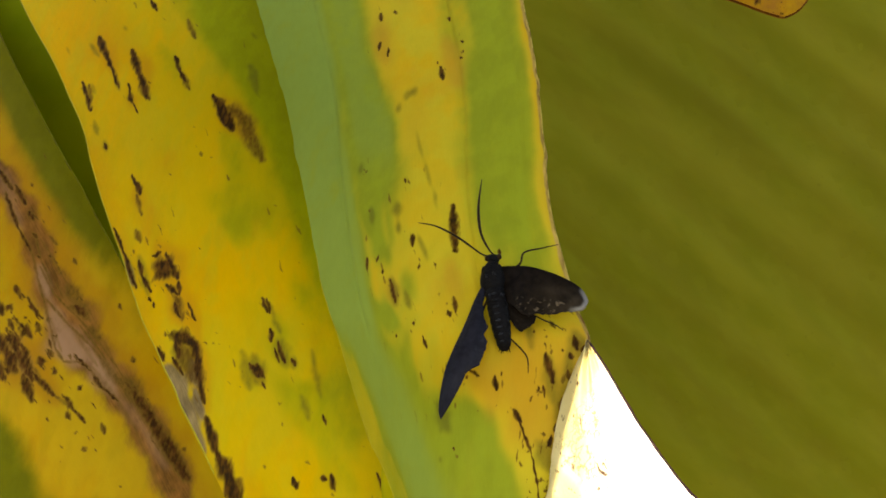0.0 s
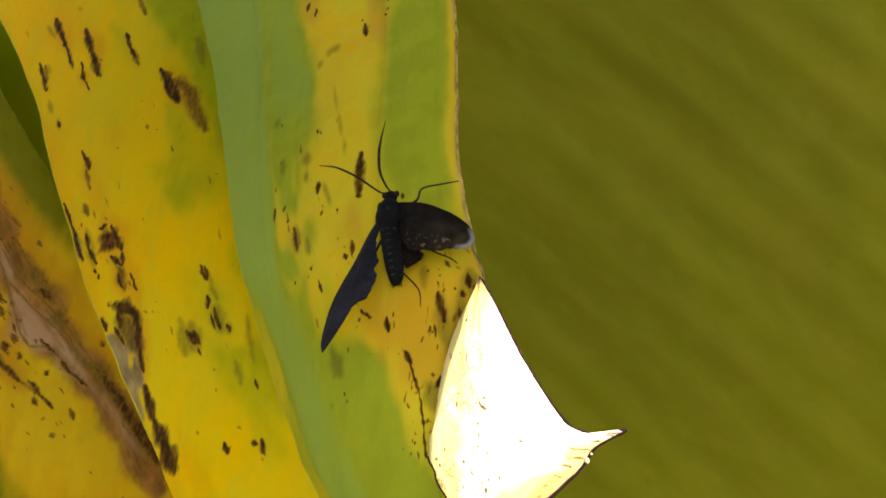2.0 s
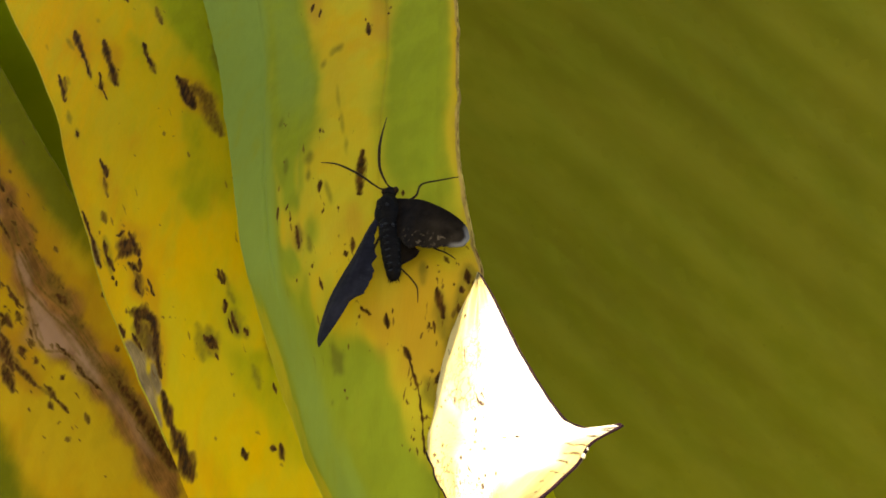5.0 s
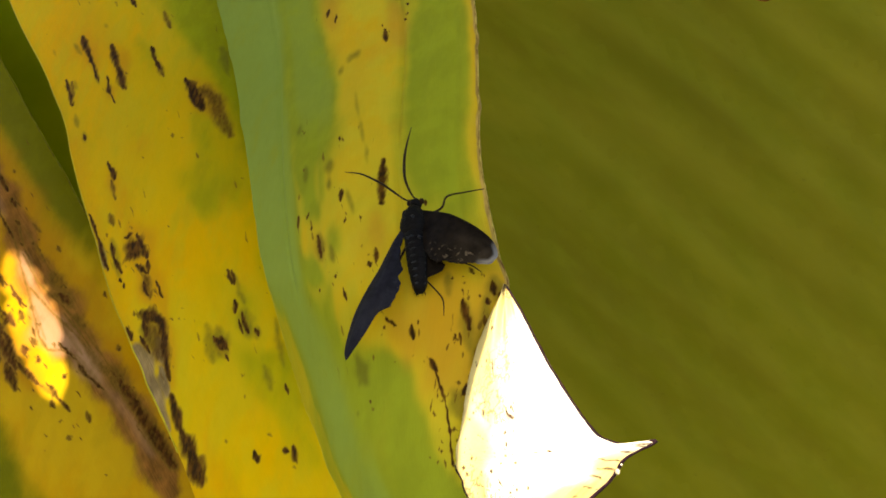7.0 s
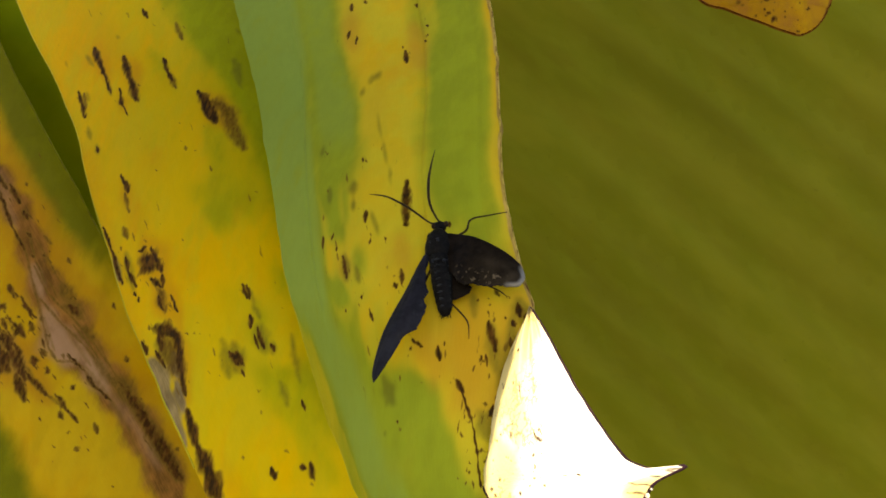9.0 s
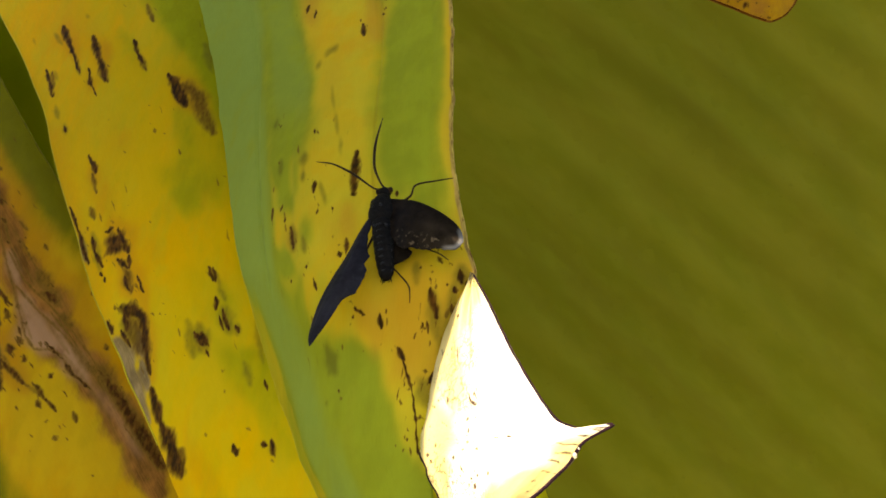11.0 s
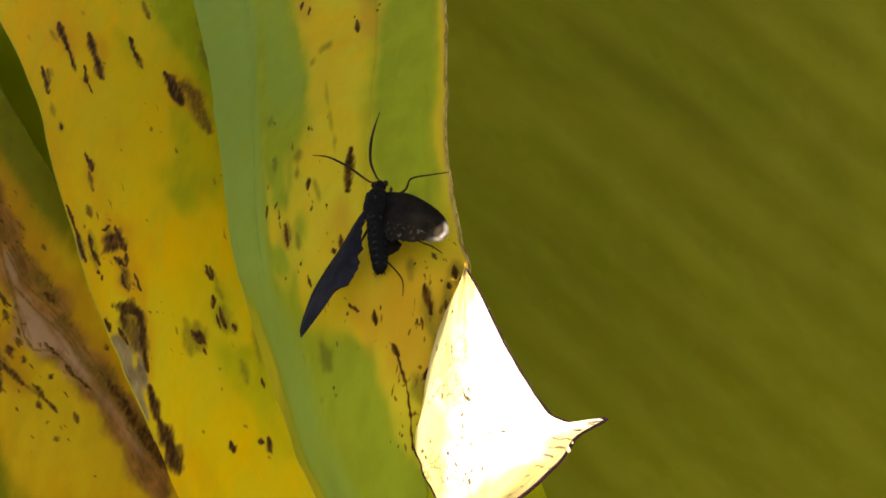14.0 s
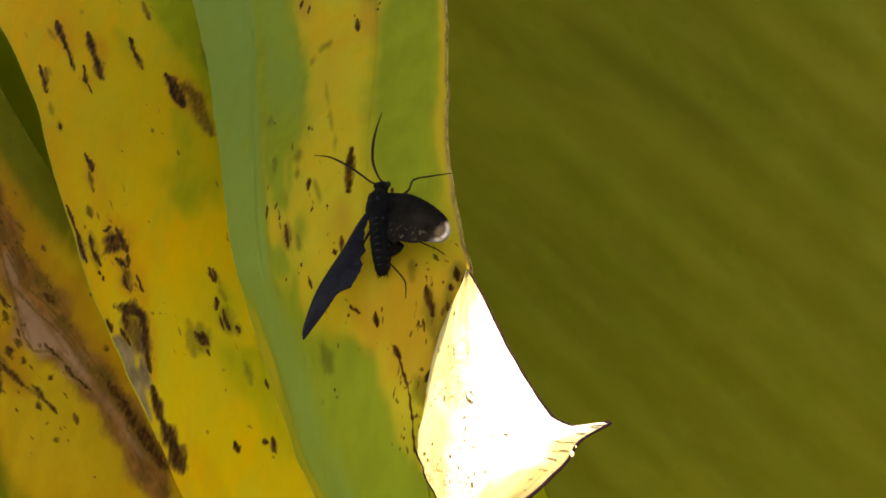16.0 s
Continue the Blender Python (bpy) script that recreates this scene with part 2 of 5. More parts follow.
def cloud(x, y):
    """Smooth noise from 0 to 1 over a plane."""
    i, j = np.floor(x).astype(int), np.floor(y).astype(int)
    fx, fy = x - i, y - j
    fx, fy = fx * fx * (3 - 2 * fx), fy * fy * (3 - 2 * fy)
    at = lambda a, b: LATTICE[a % 256, b % 256]
    return (at(i, j) * (1 - fx) + at(i + 1, j) * fx) * (1 - fy) + (at(i, j + 1) * (1 - fx) + at(i + 1, j + 1) * fx) * fy


def glide(rows, n):
    """n rows along a smooth curve through the given ones."""
    a = np.asarray(rows, float)
    k = len(a)
    v = np.linspace(0, k - 1, n)
    i = np.clip(v.astype(int), 0, k - 2)
    s = (v - i)[:, None]
    p0, p1, p2, p3 = (a[np.clip(i + d, 0, k - 1)] for d in (-1, 0, 1, 2))
    return 0.5 * (2 * p1 + (p2 - p0) * s + (2 * p0 - 5 * p1 + 4 * p2 - p3) * s ** 2 + (3 * p1 - p0 - 3 * p2 + p3) * s ** 3)


def smooth(x, lo, hi):
    s = np.clip((x - lo) / (hi - lo), 0, 1)
    return s * s * (3 - 2 * s)


def soften(a, n):
    """A field blurred over about n steps of its grid."""
    for axis in (0, 1) * 3:
        pad = np.pad(a, [(n + 1, n) if k == axis else (0, 0) for k in (0, 1)], mode="edge").cumsum(axis)
        size = a.shape[axis]
        a = (np.take(pad, np.arange(2 * n + 1, 2 * n + 1 + size), axis) - np.take(pad, np.arange(size), axis)) / (2 * n + 1)
    return a


class Blade:
    """A leaf blade: rows of left margin, right margin and bow, gliding along; u across, v along."""

    def __init__(self, rows, nu, nv, wave=0.0, channel=0.0):
        a = glide(rows, nv)
        u = np.linspace(0, 1, nu)
        self.u, self.v = np.meshgrid(u, np.linspace(0, 1, nv))
        r = np.array(rows)
        n = np.cross(r[-1, :3] - r[0, :3], r.mean(0)[3:6] - r.mean(0)[:3])
        n /= np.linalg.norm(n)
        self.n = -n if n[1] > 0 else n
        w = u[None, :, None]
        p = a[:, None, :3] * (1 - w) + a[:, None, 3:6] * w + self.n * a[:, None, 6:7] * np.sin(np.pi * w)
        # uneven margins, soft ripples between the veins
        side = (a[:, 3:6] - a[:, :3])
        side = side / np.linalg.norm(side, axis=1)[:, None]
        jag = (cloud(self.v * nv / 14.0, self.v * 0 + 3.7) - 0.5) * 0.0007 + (cloud(self.v * nv / 3.5, self.v * 0 + 8.2) - 0.5) * 0.00012
        p = p + side[:, None, :] * (jag * (np.abs(self.u - 0.5) * 2) ** 8 * np.sign(self.u - 0.5))[..., None]
        lift = wave * (cloud(self.u * 7 + 0.3 * self.v, self.v * 2.2) - 0.5) + channel * np.sin(self.u * 42)
        self.p = p + self.n * lift[..., None]

    def spot(self, u, v):
        nv, nu = self.u.shape
        return self.p[min(nv - 1, round(v * (nv - 1))), min(nu - 1, round(u * (nu - 1)))]

    def strokes(self, marks, soft=1.0, rag=1.0, grit=1.0):
        """How deep each point lies in the strokes (u, v, u, v, width in mm): spindles with fibrous ends that fray along the veins."""
        out = np.zeros(self.u.shape)
        side, along = self.p[0, -1] - self.p[0, 0], self.p[-1, 0] - self.p[0, 0]
        side, along = side / np.linalg.norm(side), along / np.linalg.norm(along)
        x, y = (self.p - self.p[0, 0]) @ side * 1000, (self.p - self.p[0, 0]) @ along * 1000
        x, y = x / grit + 0.5 * cloud(x / 2.7 + 1, y / 3.1), y / grit + 0.9 * cloud(x / 2.9 + 7, y / 3.7)
        fibre = cloud(x / 0.42, y / 1.9 + 5) + 0.6 * cloud(x / 0.9 + 9, y / 1.1) - 0.8
        lump = cloud(x / 1.7 + 4, y / 2.6) + 0.5 * cloud(x / 0.7, y / 0.8 + 3) - 0.75
        drift = (cloud(x / 1.3 + 3, y / 1.9) - 0.5)[..., None] * side * 0.0006 * grit + (cloud(x / 0.6, y / 2.0 + 5) + 0.6 * cloud(x / 1.2 + 2, y / 1.2) - 0.8)[..., None] * along * 0.0010 * grit
        p = self.p + rag * drift
        for u0, v0, u1, v1, w in marks:
            a, b = self.spot(u0, v0), self.spot(u1, v1)
            d = b - a
            s = np.clip(((p - a) @ d) / max(d @ d, 1e-12), 0, 1)
            r = np.linalg.norm(p - a - s[..., None] * d, axis=2)
            half = w * 0.00086 * (0.52 + 0.62 * np.sin(np.pi * np.clip(s, 0.03, 0.97)))
            out = np.maximum(out, np.clip(1.30 - 0.80 * r / half / soft + rag * min(1.0, 1.3 / w) * (0.36 * fibre + 0.20 * lump), 0, 1) * (r < 3 * half * soft))
        return out

    def spatter(self, marks, seed, share=1.0):
        """Small flecks strewn round the larger strokes, drawn out along the leaf."""
        g = np.random.RandomState(seed)
        out = []
        for u0, v0, u1, v1, w in marks:
            for _ in range(int(share * min(4, 1.3 * w + 0.6))):
                s = g.uniform(-0.3, 1.3)
                du, dv = g.normal(0, 0.010 + 0.004 * w), g.normal(0, 0.008)
                u, v = u0 + (u1 - u0) * s + du, v0 + (v1 - v0) * s + dv
                if 0.01 < u < 0.985 and 0.01 < v < 0.98:
                    out.append((u, v, min(0.99, u + 0.003), min(0.99, v + g.uniform(0.001, 0.008)), 0.10 + 0.35 * g.rand() ** 2))
        return out

    def specks(self, n, seed, u_range, v_range, size, grit=1.0):
        g = np.random.RandomState(seed)
        marks = []
        for _ in range(n):
            u, v = g.uniform(*u_range), g.uniform(*v_range)
            marks.append((u, v, np.clip(u + g.uniform(-0.004, 0.006), 0, 1), np.clip(v + g.uniform(0, 0.022) * g.rand(), 0, 1), size * (0.4 + 1.6 * g.rand() ** 3)))
        return self.strokes(marks, grit=grit)

    def mesh(self, name, material, origin, thick=0.0004, **marks):
        """A closed mesh with a front, a back and rims."""
        nv, nu = self.u.shape
        o = np.array(origin)
        front = (self.p - o).reshape(-1, 3)
        back = (self.p - self.n * thick - o)
        ring = np.concatenate([np.arange(nu), nu - 1 + nu * np.arange(1, nv), nu * (nv - 1) + np.arange(nu - 2, -1, -1), nu * np.arange(nv - 2, 0, -1)])
        # a full front and rim, and a coarse back
        k, m = nu * nv, len(ring)
        iu, iv = np.unique(np.linspace(0, nu - 1, nu // 4).astype(int)), np.unique(np.linspace(0, nv - 1, nv // 4).astype(int))
        coarse = (iv[:, None] * nu + iu[None, :]).ravel()
        flat = back.reshape(-1, 3)
        verts = np.concatenate([front, flat[ring], flat[coarse]])
        origin_of = np.concatenate([np.arange(k), ring, coarse])
        i = (np.arange(nv - 1)[:, None] * nu + np.arange(nu - 1)[None, :]).ravel()
        q = np.stack([i, i + 1, i + nu + 1, i + nu], 1)
        j = (np.arange(len(iv) - 1)[:, None] * len(iu) + np.arange(len(iu) - 1)[None, :]).ravel() + k + m
        q2 = np.stack([j + len(iu), j + len(iu) + 1, j + 1, j], 1)
        turn = np.arange(m)
        rim = np.stack([k + turn, k + np.roll(turn, -1), np.roll(ring, -1), ring], 1)
        faces = np.concatenate([q, q2, rim])
        me = bpy.data.meshes.new(name)
        me.vertices.add(len(verts))
        me.vertices.foreach_set("co", verts.astype(np.float32).ravel())
        me.loops.add(faces.size)
        me.loops.foreach_set("vertex_index", faces.ravel().astype(np.int32))
        me.polygons.add(len(faces))
        me.polygons.foreach_set("loop_start", np.arange(0, faces.size, 4, dtype=np.int32))
        me.polygons.foreach_set("loop_total", np.full(len(faces), 4, dtype=np.int32))
        me.polygons.foreach_set("use_smooth", np.concatenate([np.ones(len(q) + len(q2), bool), np.zeros(len(rim), bool)]))
        me.update(calc_edges=True)
        uvs = np.stack([self.u.ravel(), self.v.ravel()], 1)[origin_of][faces.ravel()]
        me.uv_layers.new(name="UVMap").data.foreach_set("uv", uvs.astype(np.float32).ravel())
        for key in ("green", "teal", "dead", "stain", "olive", "tan"):
            val = np.asarray(marks.get(key, np.zeros((nv, nu))), np.float32).ravel()[origin_of]
            me.attributes.new(key, "FLOAT", "POINT").data.foreach_set("value", val)
        me.validate()
        me.materials.append(material)
        me["front"] = k
        return me


def thing(name, origin, label, category, **more):
    ob = new(name)
    ob.location = origin
    return tagged(ob, label, category, **more)


def child(name, me, parent, label=""):
    ob = new(name, me)
    ob.parent = parent
    if label:
        ob["label"] = label
    return ob


def part(name, bm, material, parent, label=""):
    me = bpy.data.meshes.new(name)
    bm.to_mesh(me)
    bm.free()
    me.materials.append(material)
    for f in me.polygons:
        f.use_smooth = True
    return child(name, me, parent, label)


MM = 0.001


def tube(bm, pts, radii, seg=8):
    """A bent tapering rod through points in millimetres."""
    a = glide([(*p, r) for p, r in zip(pts, radii)], 6 * len(pts))
    rings = []
    for i, row in enumerate(a):
        d = Vector(a[min(i + 1, len(a) - 1)][:3] - a[max(i - 1, 0)][:3]).normalized()
        s = d.cross(Vector((0.1, 0.2, 1))).normalized()
        t = d.cross(s)
        rings.append([bm.verts.new((Vector(row[:3]) + (s * math.cos(k * 2 * math.pi / seg) + t * math.sin(k * 2 * math.pi / seg)) * row[3]) * MM) for k in range(seg)])
    for r0, r1 in zip(rings, rings[1:]):
        for k in range(seg):
            bm.faces.new((r0[k], r0[(k + 1) % seg], r1[(k + 1) % seg], r1[k]))
    bm.faces.new(rings[0][::-1])
    bm.faces.new(rings[-1])


def up(p):
    return (p[0], p[1], p[2] + EYE)


def margin(b, side, lo, hi, radius, material, parent, label):
    """A thin rolled rim along one margin of a blade, from lo to hi of its length."""
    nv, nu = b.u.shape
    col = 0 if side < 0 else nu - 1
    rows = range(int(lo * (nv - 1)), int(hi * (nv - 1)) + 1, max(1, nv // 90))
    pts = [tuple((b.p[r, col] - np.array(parent.location)) * 1000) for r in rows]
    bm = bmesh.new()
    tube(bm, pts[::3], [radius * (0.8 + 0.4 * random.random()) for _ in pts[::3]], 7)
    return part("margin", bm, material, parent, label)


def raised(rows):
    return [(a, b, c + EYE, d, e, f + EYE, g) for a, b, c, d, e, f, g in rows]


# ---- ground ----
g = bmesh.new()
bmesh.ops.create_grid(g, x_segments=60, y_segments=60, size=60)
for vv in g.verts:
    vv.co.z = 0.03 * noise.noise(vv.co * 0.7)
me = bpy.data.meshes.new("ground")
g.to_mesh(me)
g.free()
me.materials.append(SOIL)
tagged(new("ground", me), "brown soil and leaf litter below the plants", "ground", kind="structure")

# ---- broad green leaf behind everything ----
BROAD_ROWS = [
    (-0.88, 0.63, 0.84, 0.71, 0.46, 0.90, 0.0),
    (-0.76, 0.59, 0.42, 0.76, 0.44, 0.50, 0.008),
    (-0.63, 0.55, 0.105, 0.80, 0.42, 0.17, 0.012),
    (-0.50, 0.50, -0.21, 0.84, 0.40, -0.17, 0.012),
    (-0.38, 0.46, -0.55, 0.80, 0.38, -0.50, 0.0),
    (-0.14, 0.50, -0.90, 0.44, 0.46, -0.90, 0.0),
    (0.10, 0.54, -1.21, 0.18, 0.54, -1.21, 0.0),
]

# darker and paler stripes along the veins
BROAD_DARK = [(0.533, 0.313, 0.544, 0.324, 9), (0.544, 0.324, 0.560, 0.336, 12), (0.560, 0.336, 0.583, 0.351, 12), (0.583, 0.351, 0.595, 0.372, 10), (0.649, 0.367, 0.653, 0.386, 8), (0.653, 0.386, 0.657, 0.409, 10),
              (0.507, 0.375, 0.527, 0.384, 9), (0.520, 0.395, 0.560, 0.425, 9), (0.600, 0.330, 0.640, 0.362, 6), (0.668, 0.322, 0.69, 0.343, 8), (0.610, 0.402, 0.640, 0.430, 9)]
BROAD_PALE = [(0.637, 0.317, 0.660, 0.336, 8), (0.660, 0.336, 0.687, 0.359, 9), (0.545, 0.350, 0.600, 0.392, 12), (0.600, 0.392, 0.630, 0.420, 10), (0.515, 0.345, 0.540, 0.366, 10), (0.672, 0.385, 0.70, 0.42, 9)]


def broad_leaf():
    root = thing("broad_leaf", up((0.05, 0.46, 0)), "broad olive-green leaf with faint slanting veins", "leaf")
    b = Blade(raised(BROAD_ROWS), 400, 400)
    slant = (b.p[..., 0] * 0.66 + (b.p[..., 2] - EYE) * 0.75)
    along = (b.p[..., 0] * 0.75 - (b.p[..., 2] - EYE) * 0.66)
    fold = 0.0012 * np.sin(slant * 2 * np.pi / 0.043 + 1.5 * cloud(slant * 14, along * 2)) + 0.0006 * np.sin(slant * 2 * np.pi / 0.11 + 1.0)
    b.p = b.p + b.n * fold[..., None]
    shade = soften(b.strokes(BROAD_DARK, 1.3, 0.4, 12), 1)
    pale = soften(b.strokes(BROAD_PALE, 1.6, 0.4, 12), 2)
    me = b.mesh("blade", BROAD, root.location, 0.0006, olive=shade, tan=pale)
    # side ribs on the underside
    for k in range(26):
        at = -0.60 + 0.053 * k + 0.010 * math.sin(k * 2.3)
        run = np.abs(slant - at)
        pts = []
        for row in range(0, slant.shape[0], 6):
            col = int(np.argmin(run[row]))
            if run[row, col] < 0.004 and abs(b.p[row, col, 2] - EYE) < 0.6:
                pts.append(tuple((b.p[row, col] - np.array(root.location) - b.n * 0.0066) * 1000))
        if len(pts) > 4:
            bm = bmesh.new()
            tube(bm, pts[::2], [6.0] * len(pts[::2]), 12)
            part("vein", bm, BROAD, root)
    child("blade", me, root)
    return root


broad_leaf()

# ---- dark green leaf between the two spotted ones ----
DARK_ROWS = [
    (-0.37, 0.245, 0.19, -0.10, 0.245, 0.19, 0.002),
    (-0.32, 0.235, 0.10, -0.06, 0.235, 0.10, 0.003),
    (-0.26, 0.225, 0.02, -0.03, 0.225, 0.02, 0.003),
    (-0.19, 0.210, -0.06, -0.01, 0.210, -0.06, 0.003),
    (-0.12, 0.195, -0.15, 0.0, 0.195, -0.15, 0.0),
]
dark_leaf = thing("dark_leaf", up((-0.14, 0.2, 0.03)), "dark green leaf in the shade of a yellow one", "leaf")
b = Blade(raised(DARK_ROWS), 60, 90, 0.003)
child("blade", b.mesh("blade", DARK_GREEN, dark_leaf.location), dark_leaf)
margin(b, -1, 0.02, 0.98, 0.25, RIM_OLIVE, dark_leaf, "thin olive leaf margin")

# ---- browned leaf ----
BROWN_ROWS = [
    (-0.3149, 0.2415, 0.1502, -0.1954, 0.2229, 0.1278, 0.004),
    (-0.275, 0.2208, 0.0945, -0.1643, 0.2081, 0.089, 0.004),
    (-0.2482, 0.2074, 0.0585, -0.1402, 0.1956, 0.0552, 0.004),
    (-0.2245, 0.1955, 0.0267, -0.1173, 0.1843, 0.0252, 0.004),
    (-0.1993, 0.1844, -0.0016, -0.097, 0.1742, -0.0015, 0.004),
    (-0.1768, 0.1746, -0.0269, -0.0792, 0.1653, -0.0255, 0.004),
    (-0.1566, 0.1658, -0.0497, -0.0628, 0.1572, -0.0471, 0.004),
    (-0.1383, 0.1578, -0.0702, -0.0485, 0.1498, -0.0667, 0.004),
    (-0.1199, 0.15, -0.09, -0.0366, 0.1429, -0.0858, 0.004),
]
BROWN_STAINS = [(0.792, 0.58, 0.808, 0.592, 1.84), (0.717, 0.652, 0.742, 0.675, 0.44), (0.742, 0.682, 0.75, 0.698, 1), (0.75, 0.7, 0.775, 0.718, 0.54), (0.833, 0.705, 0.85, 0.758, 2.17), (0.842, 0.73, 0.858, 0.83, 2.45), (0.558, 0.625, 0.558, 0.642, 2.5), (0.608, 0.608, 0.617, 0.622, 1.48), (0.517, 0.652, 0.517, 0.675, 2.47), (0.558, 0.642, 0.558, 0.685, 1.91), (0.533, 0.682, 0.525, 0.715, 1.76), (0.567, 0.678, 0.6, 0.71, 1), (0.625, 0.71, 0.633, 0.73, 1.09), (0.633, 0.73, 0.65, 0.75, 0.66), (0.658, 0.578, 0.675, 0.598, 0.7), (0.65, 0.612, 0.65, 0.615, 1.14), (0.617, 0.658, 0.608, 0.665, 1.23), (0.633, 0.672, 0.633, 0.678, 1)] + [(0.683, 0.695, 0.683, 0.7, 0.99), (0.65, 0.55, 0.642, 0.568, 0.82), (0.592, 0.58, 0.6, 0.585, 1.5), (0.575, 0.6, 0.575, 0.615, 0.92), (0.758, 0.505, 0.758, 0.507, 0.59), (0.792, 0.505, 0.792, 0.507, 0.72), (0.517, 0.62, 0.517, 0.65, 2.28), (0.458, 0.66, 0.467, 0.685, 2.25), (0.567, 0.57, 0.567, 0.592, 1.16), (0.742, 0.465, 0.742, 0.498, 0.6), (0.758, 0.415, 0.742, 0.465, 0.75), (0.8, 0.4, 0.8, 0.43, 0.88), (0.8, 0.438, 0.8, 0.452, 0.74), (0.775, 0.47, 0.783, 0.48, 0.73), (0.625, 0.72, 0.625, 0.73, 0.77), (0.775, 0.38, 0.783, 0.408, 1.01)]
BROWN_DEAD = [(0.725, 0.568, 0.725, 0.618, 1.72), (0.717, 0.612, 0.7, 0.652, 4.07), (0.717, 0.635, 0.758, 0.66, 3.15), (0.758, 0.66, 0.783, 0.71, 2.54), (0.783, 0.71, 0.808, 0.758, 2.07), (0.808, 0.758, 0.817, 0.815, 1.81), (0.558, 0.625, 0.558, 0.642, 2.83), (0.558, 0.642, 0.558, 0.685, 2.25), (0.775, 0.372, 0.775, 0.425, 3.13), (0.758, 0.422, 0.75, 0.468, 1.83)]
BROWN_SOFT = [(0.75, 0.498, 0.792, 0.555, 6.51), (0.808, 0.555, 0.817, 0.635, 3.22), (0.808, 0.62, 0.825, 0.692, 3.69), (0.817, 0.682, 0.842, 0.752, 4.03), (0.842, 0.752, 0.858, 0.83, 3.71), (0.792, 0.422, 0.783, 0.498, 5.48), (0.567, 0.678, 0.6, 0.718, 2.21), (0.567, 0.638, 0.575, 0.69, 4.49), (0.525, 0.642, 0.525, 0.678, 5.06), (0.783, 0.372, 0.792, 0.422, 5.02), (0.858, 0.692, 0.883, 0.69, 1.21)]
BROWN_TISSUE = [(0.783, 0.458, 0.758, 0.528, 4.74), (0.758, 0.52, 0.742, 0.595, 5.6), (0.742, 0.578, 0.767, 0.635, 7.74), (0.742, 0.628, 0.783, 0.678, 5.7), (0.783, 0.668, 0.808, 0.732, 5.27), (0.808, 0.725, 0.825, 0.792, 5.15), (0.825, 0.782, 0.817, 0.865, 5.02), (0.783, 0.412, 0.783, 0.462, 4.51), (0.775, 0.372, 0.775, 0.418, 4.25)]
BROWN_EDGES = [(0.808, 0.528, 0.825, 0.592, 0.82), (0.825, 0.592, 0.817, 0.66, 0.96), (0.817, 0.66, 0.833, 0.725, 1.24), (0.833, 0.725, 0.842, 0.752, 1.38), (0.725, 0.53, 0.7, 0.595, 0.58), (0.7, 0.595, 0.683, 0.645, 0.56), (0.75, 0.668, 0.775, 0.712, 0.78), (0.775, 0.712, 0.783, 0.758, 0.76), (0.783, 0.58, 0.817, 0.59, 1.46), (0.842, 0.752, 0.833, 0.818, 1.5), (0.783, 0.758, 0.767, 0.858, 0.74), (0.792, 0.48, 0.792, 0.52, 0.68), (0.767, 0.545, 0.775, 0.595, 0.65), (0.75, 0.618, 0.767, 0.668, 0.64)]
BROWN_GREEN = [(0.342, 0.758, 0.283, 0.858, 5.16), (0.325, 0.822, 0.333, 0.865, 3.88)]

# long fine lines, dark patches and pale mauve tissue of the torn streak
BROWN_LINES = [(0.747, 0.496, 0.723, 0.537, 0.5), (0.723, 0.537, 0.707, 0.571, 0.5), (0.707, 0.571, 0.689, 0.608, 0.5), (0.689, 0.608, 0.67, 0.64, 0.5), (0.67, 0.64, 0.675, 0.66, 0.5), (0.675, 0.66, 0.715, 0.66, 0.55), (0.715, 0.66, 0.741, 0.667, 0.55), (0.741, 0.667, 0.747, 0.694, 0.55), (0.747, 0.694, 0.773, 0.712, 0.55), (0.718, 0.571, 0.744, 0.606, 0.5), (0.744, 0.606, 0.778, 0.637, 0.5), (0.778, 0.637, 0.797, 0.669, 0.5), (0.797, 0.669, 0.821, 0.701, 0.5), (0.747, 0.521, 0.747, 0.562, 0.45), (0.747, 0.562, 0.781, 0.594, 0.45), (0.781, 0.594, 0.805, 0.626, 0.45), (0.805, 0.626, 0.823, 0.673, 0.45), (0.823, 0.673, 0.834, 0.719, 0.45)]
BROWN_LINES += [(0.797, 0.496, 0.799, 0.54, 0.4), (0.799, 0.54, 0.807, 0.565, 0.4), (0.781, 0.47, 0.76, 0.512, 0.4), (0.76, 0.512, 0.755, 0.546, 0.4), (0.776, 0.606, 0.797, 0.644, 0.45), (0.797, 0.644, 0.805, 0.683, 0.45), (0.805, 0.683, 0.81, 0.719, 0.45), (0.575, 0.665, 0.583, 0.687, 0.7), (0.583, 0.687, 0.599, 0.71, 0.7), (0.599, 0.71, 0.628, 0.725, 0.7), (0.821, 0.476, 0.831, 0.488, 0.6)]
BROWN_DARK = [(0.802, 0.549, 0.805, 0.574, 2.2), (0.805, 0.574, 0.81, 0.594, 2.2), (0.778, 0.58, 0.81, 0.597, 1.3), (0.805, 0.61, 0.815, 0.626, 1.2), (0.821, 0.685, 0.842, 0.719, 2.6), (0.789, 0.66, 0.807, 0.698, 1.2)]
BROWN_PALE = [(0.715, 0.583, 0.71, 0.612, 2.2), (0.71, 0.612, 0.699, 0.648, 4.2), (0.71, 0.637, 0.757, 0.658, 3.2), (0.76, 0.657, 0.77, 0.703, 2.6), (0.747, 0.521, 0.723, 0.565, 1.6)]
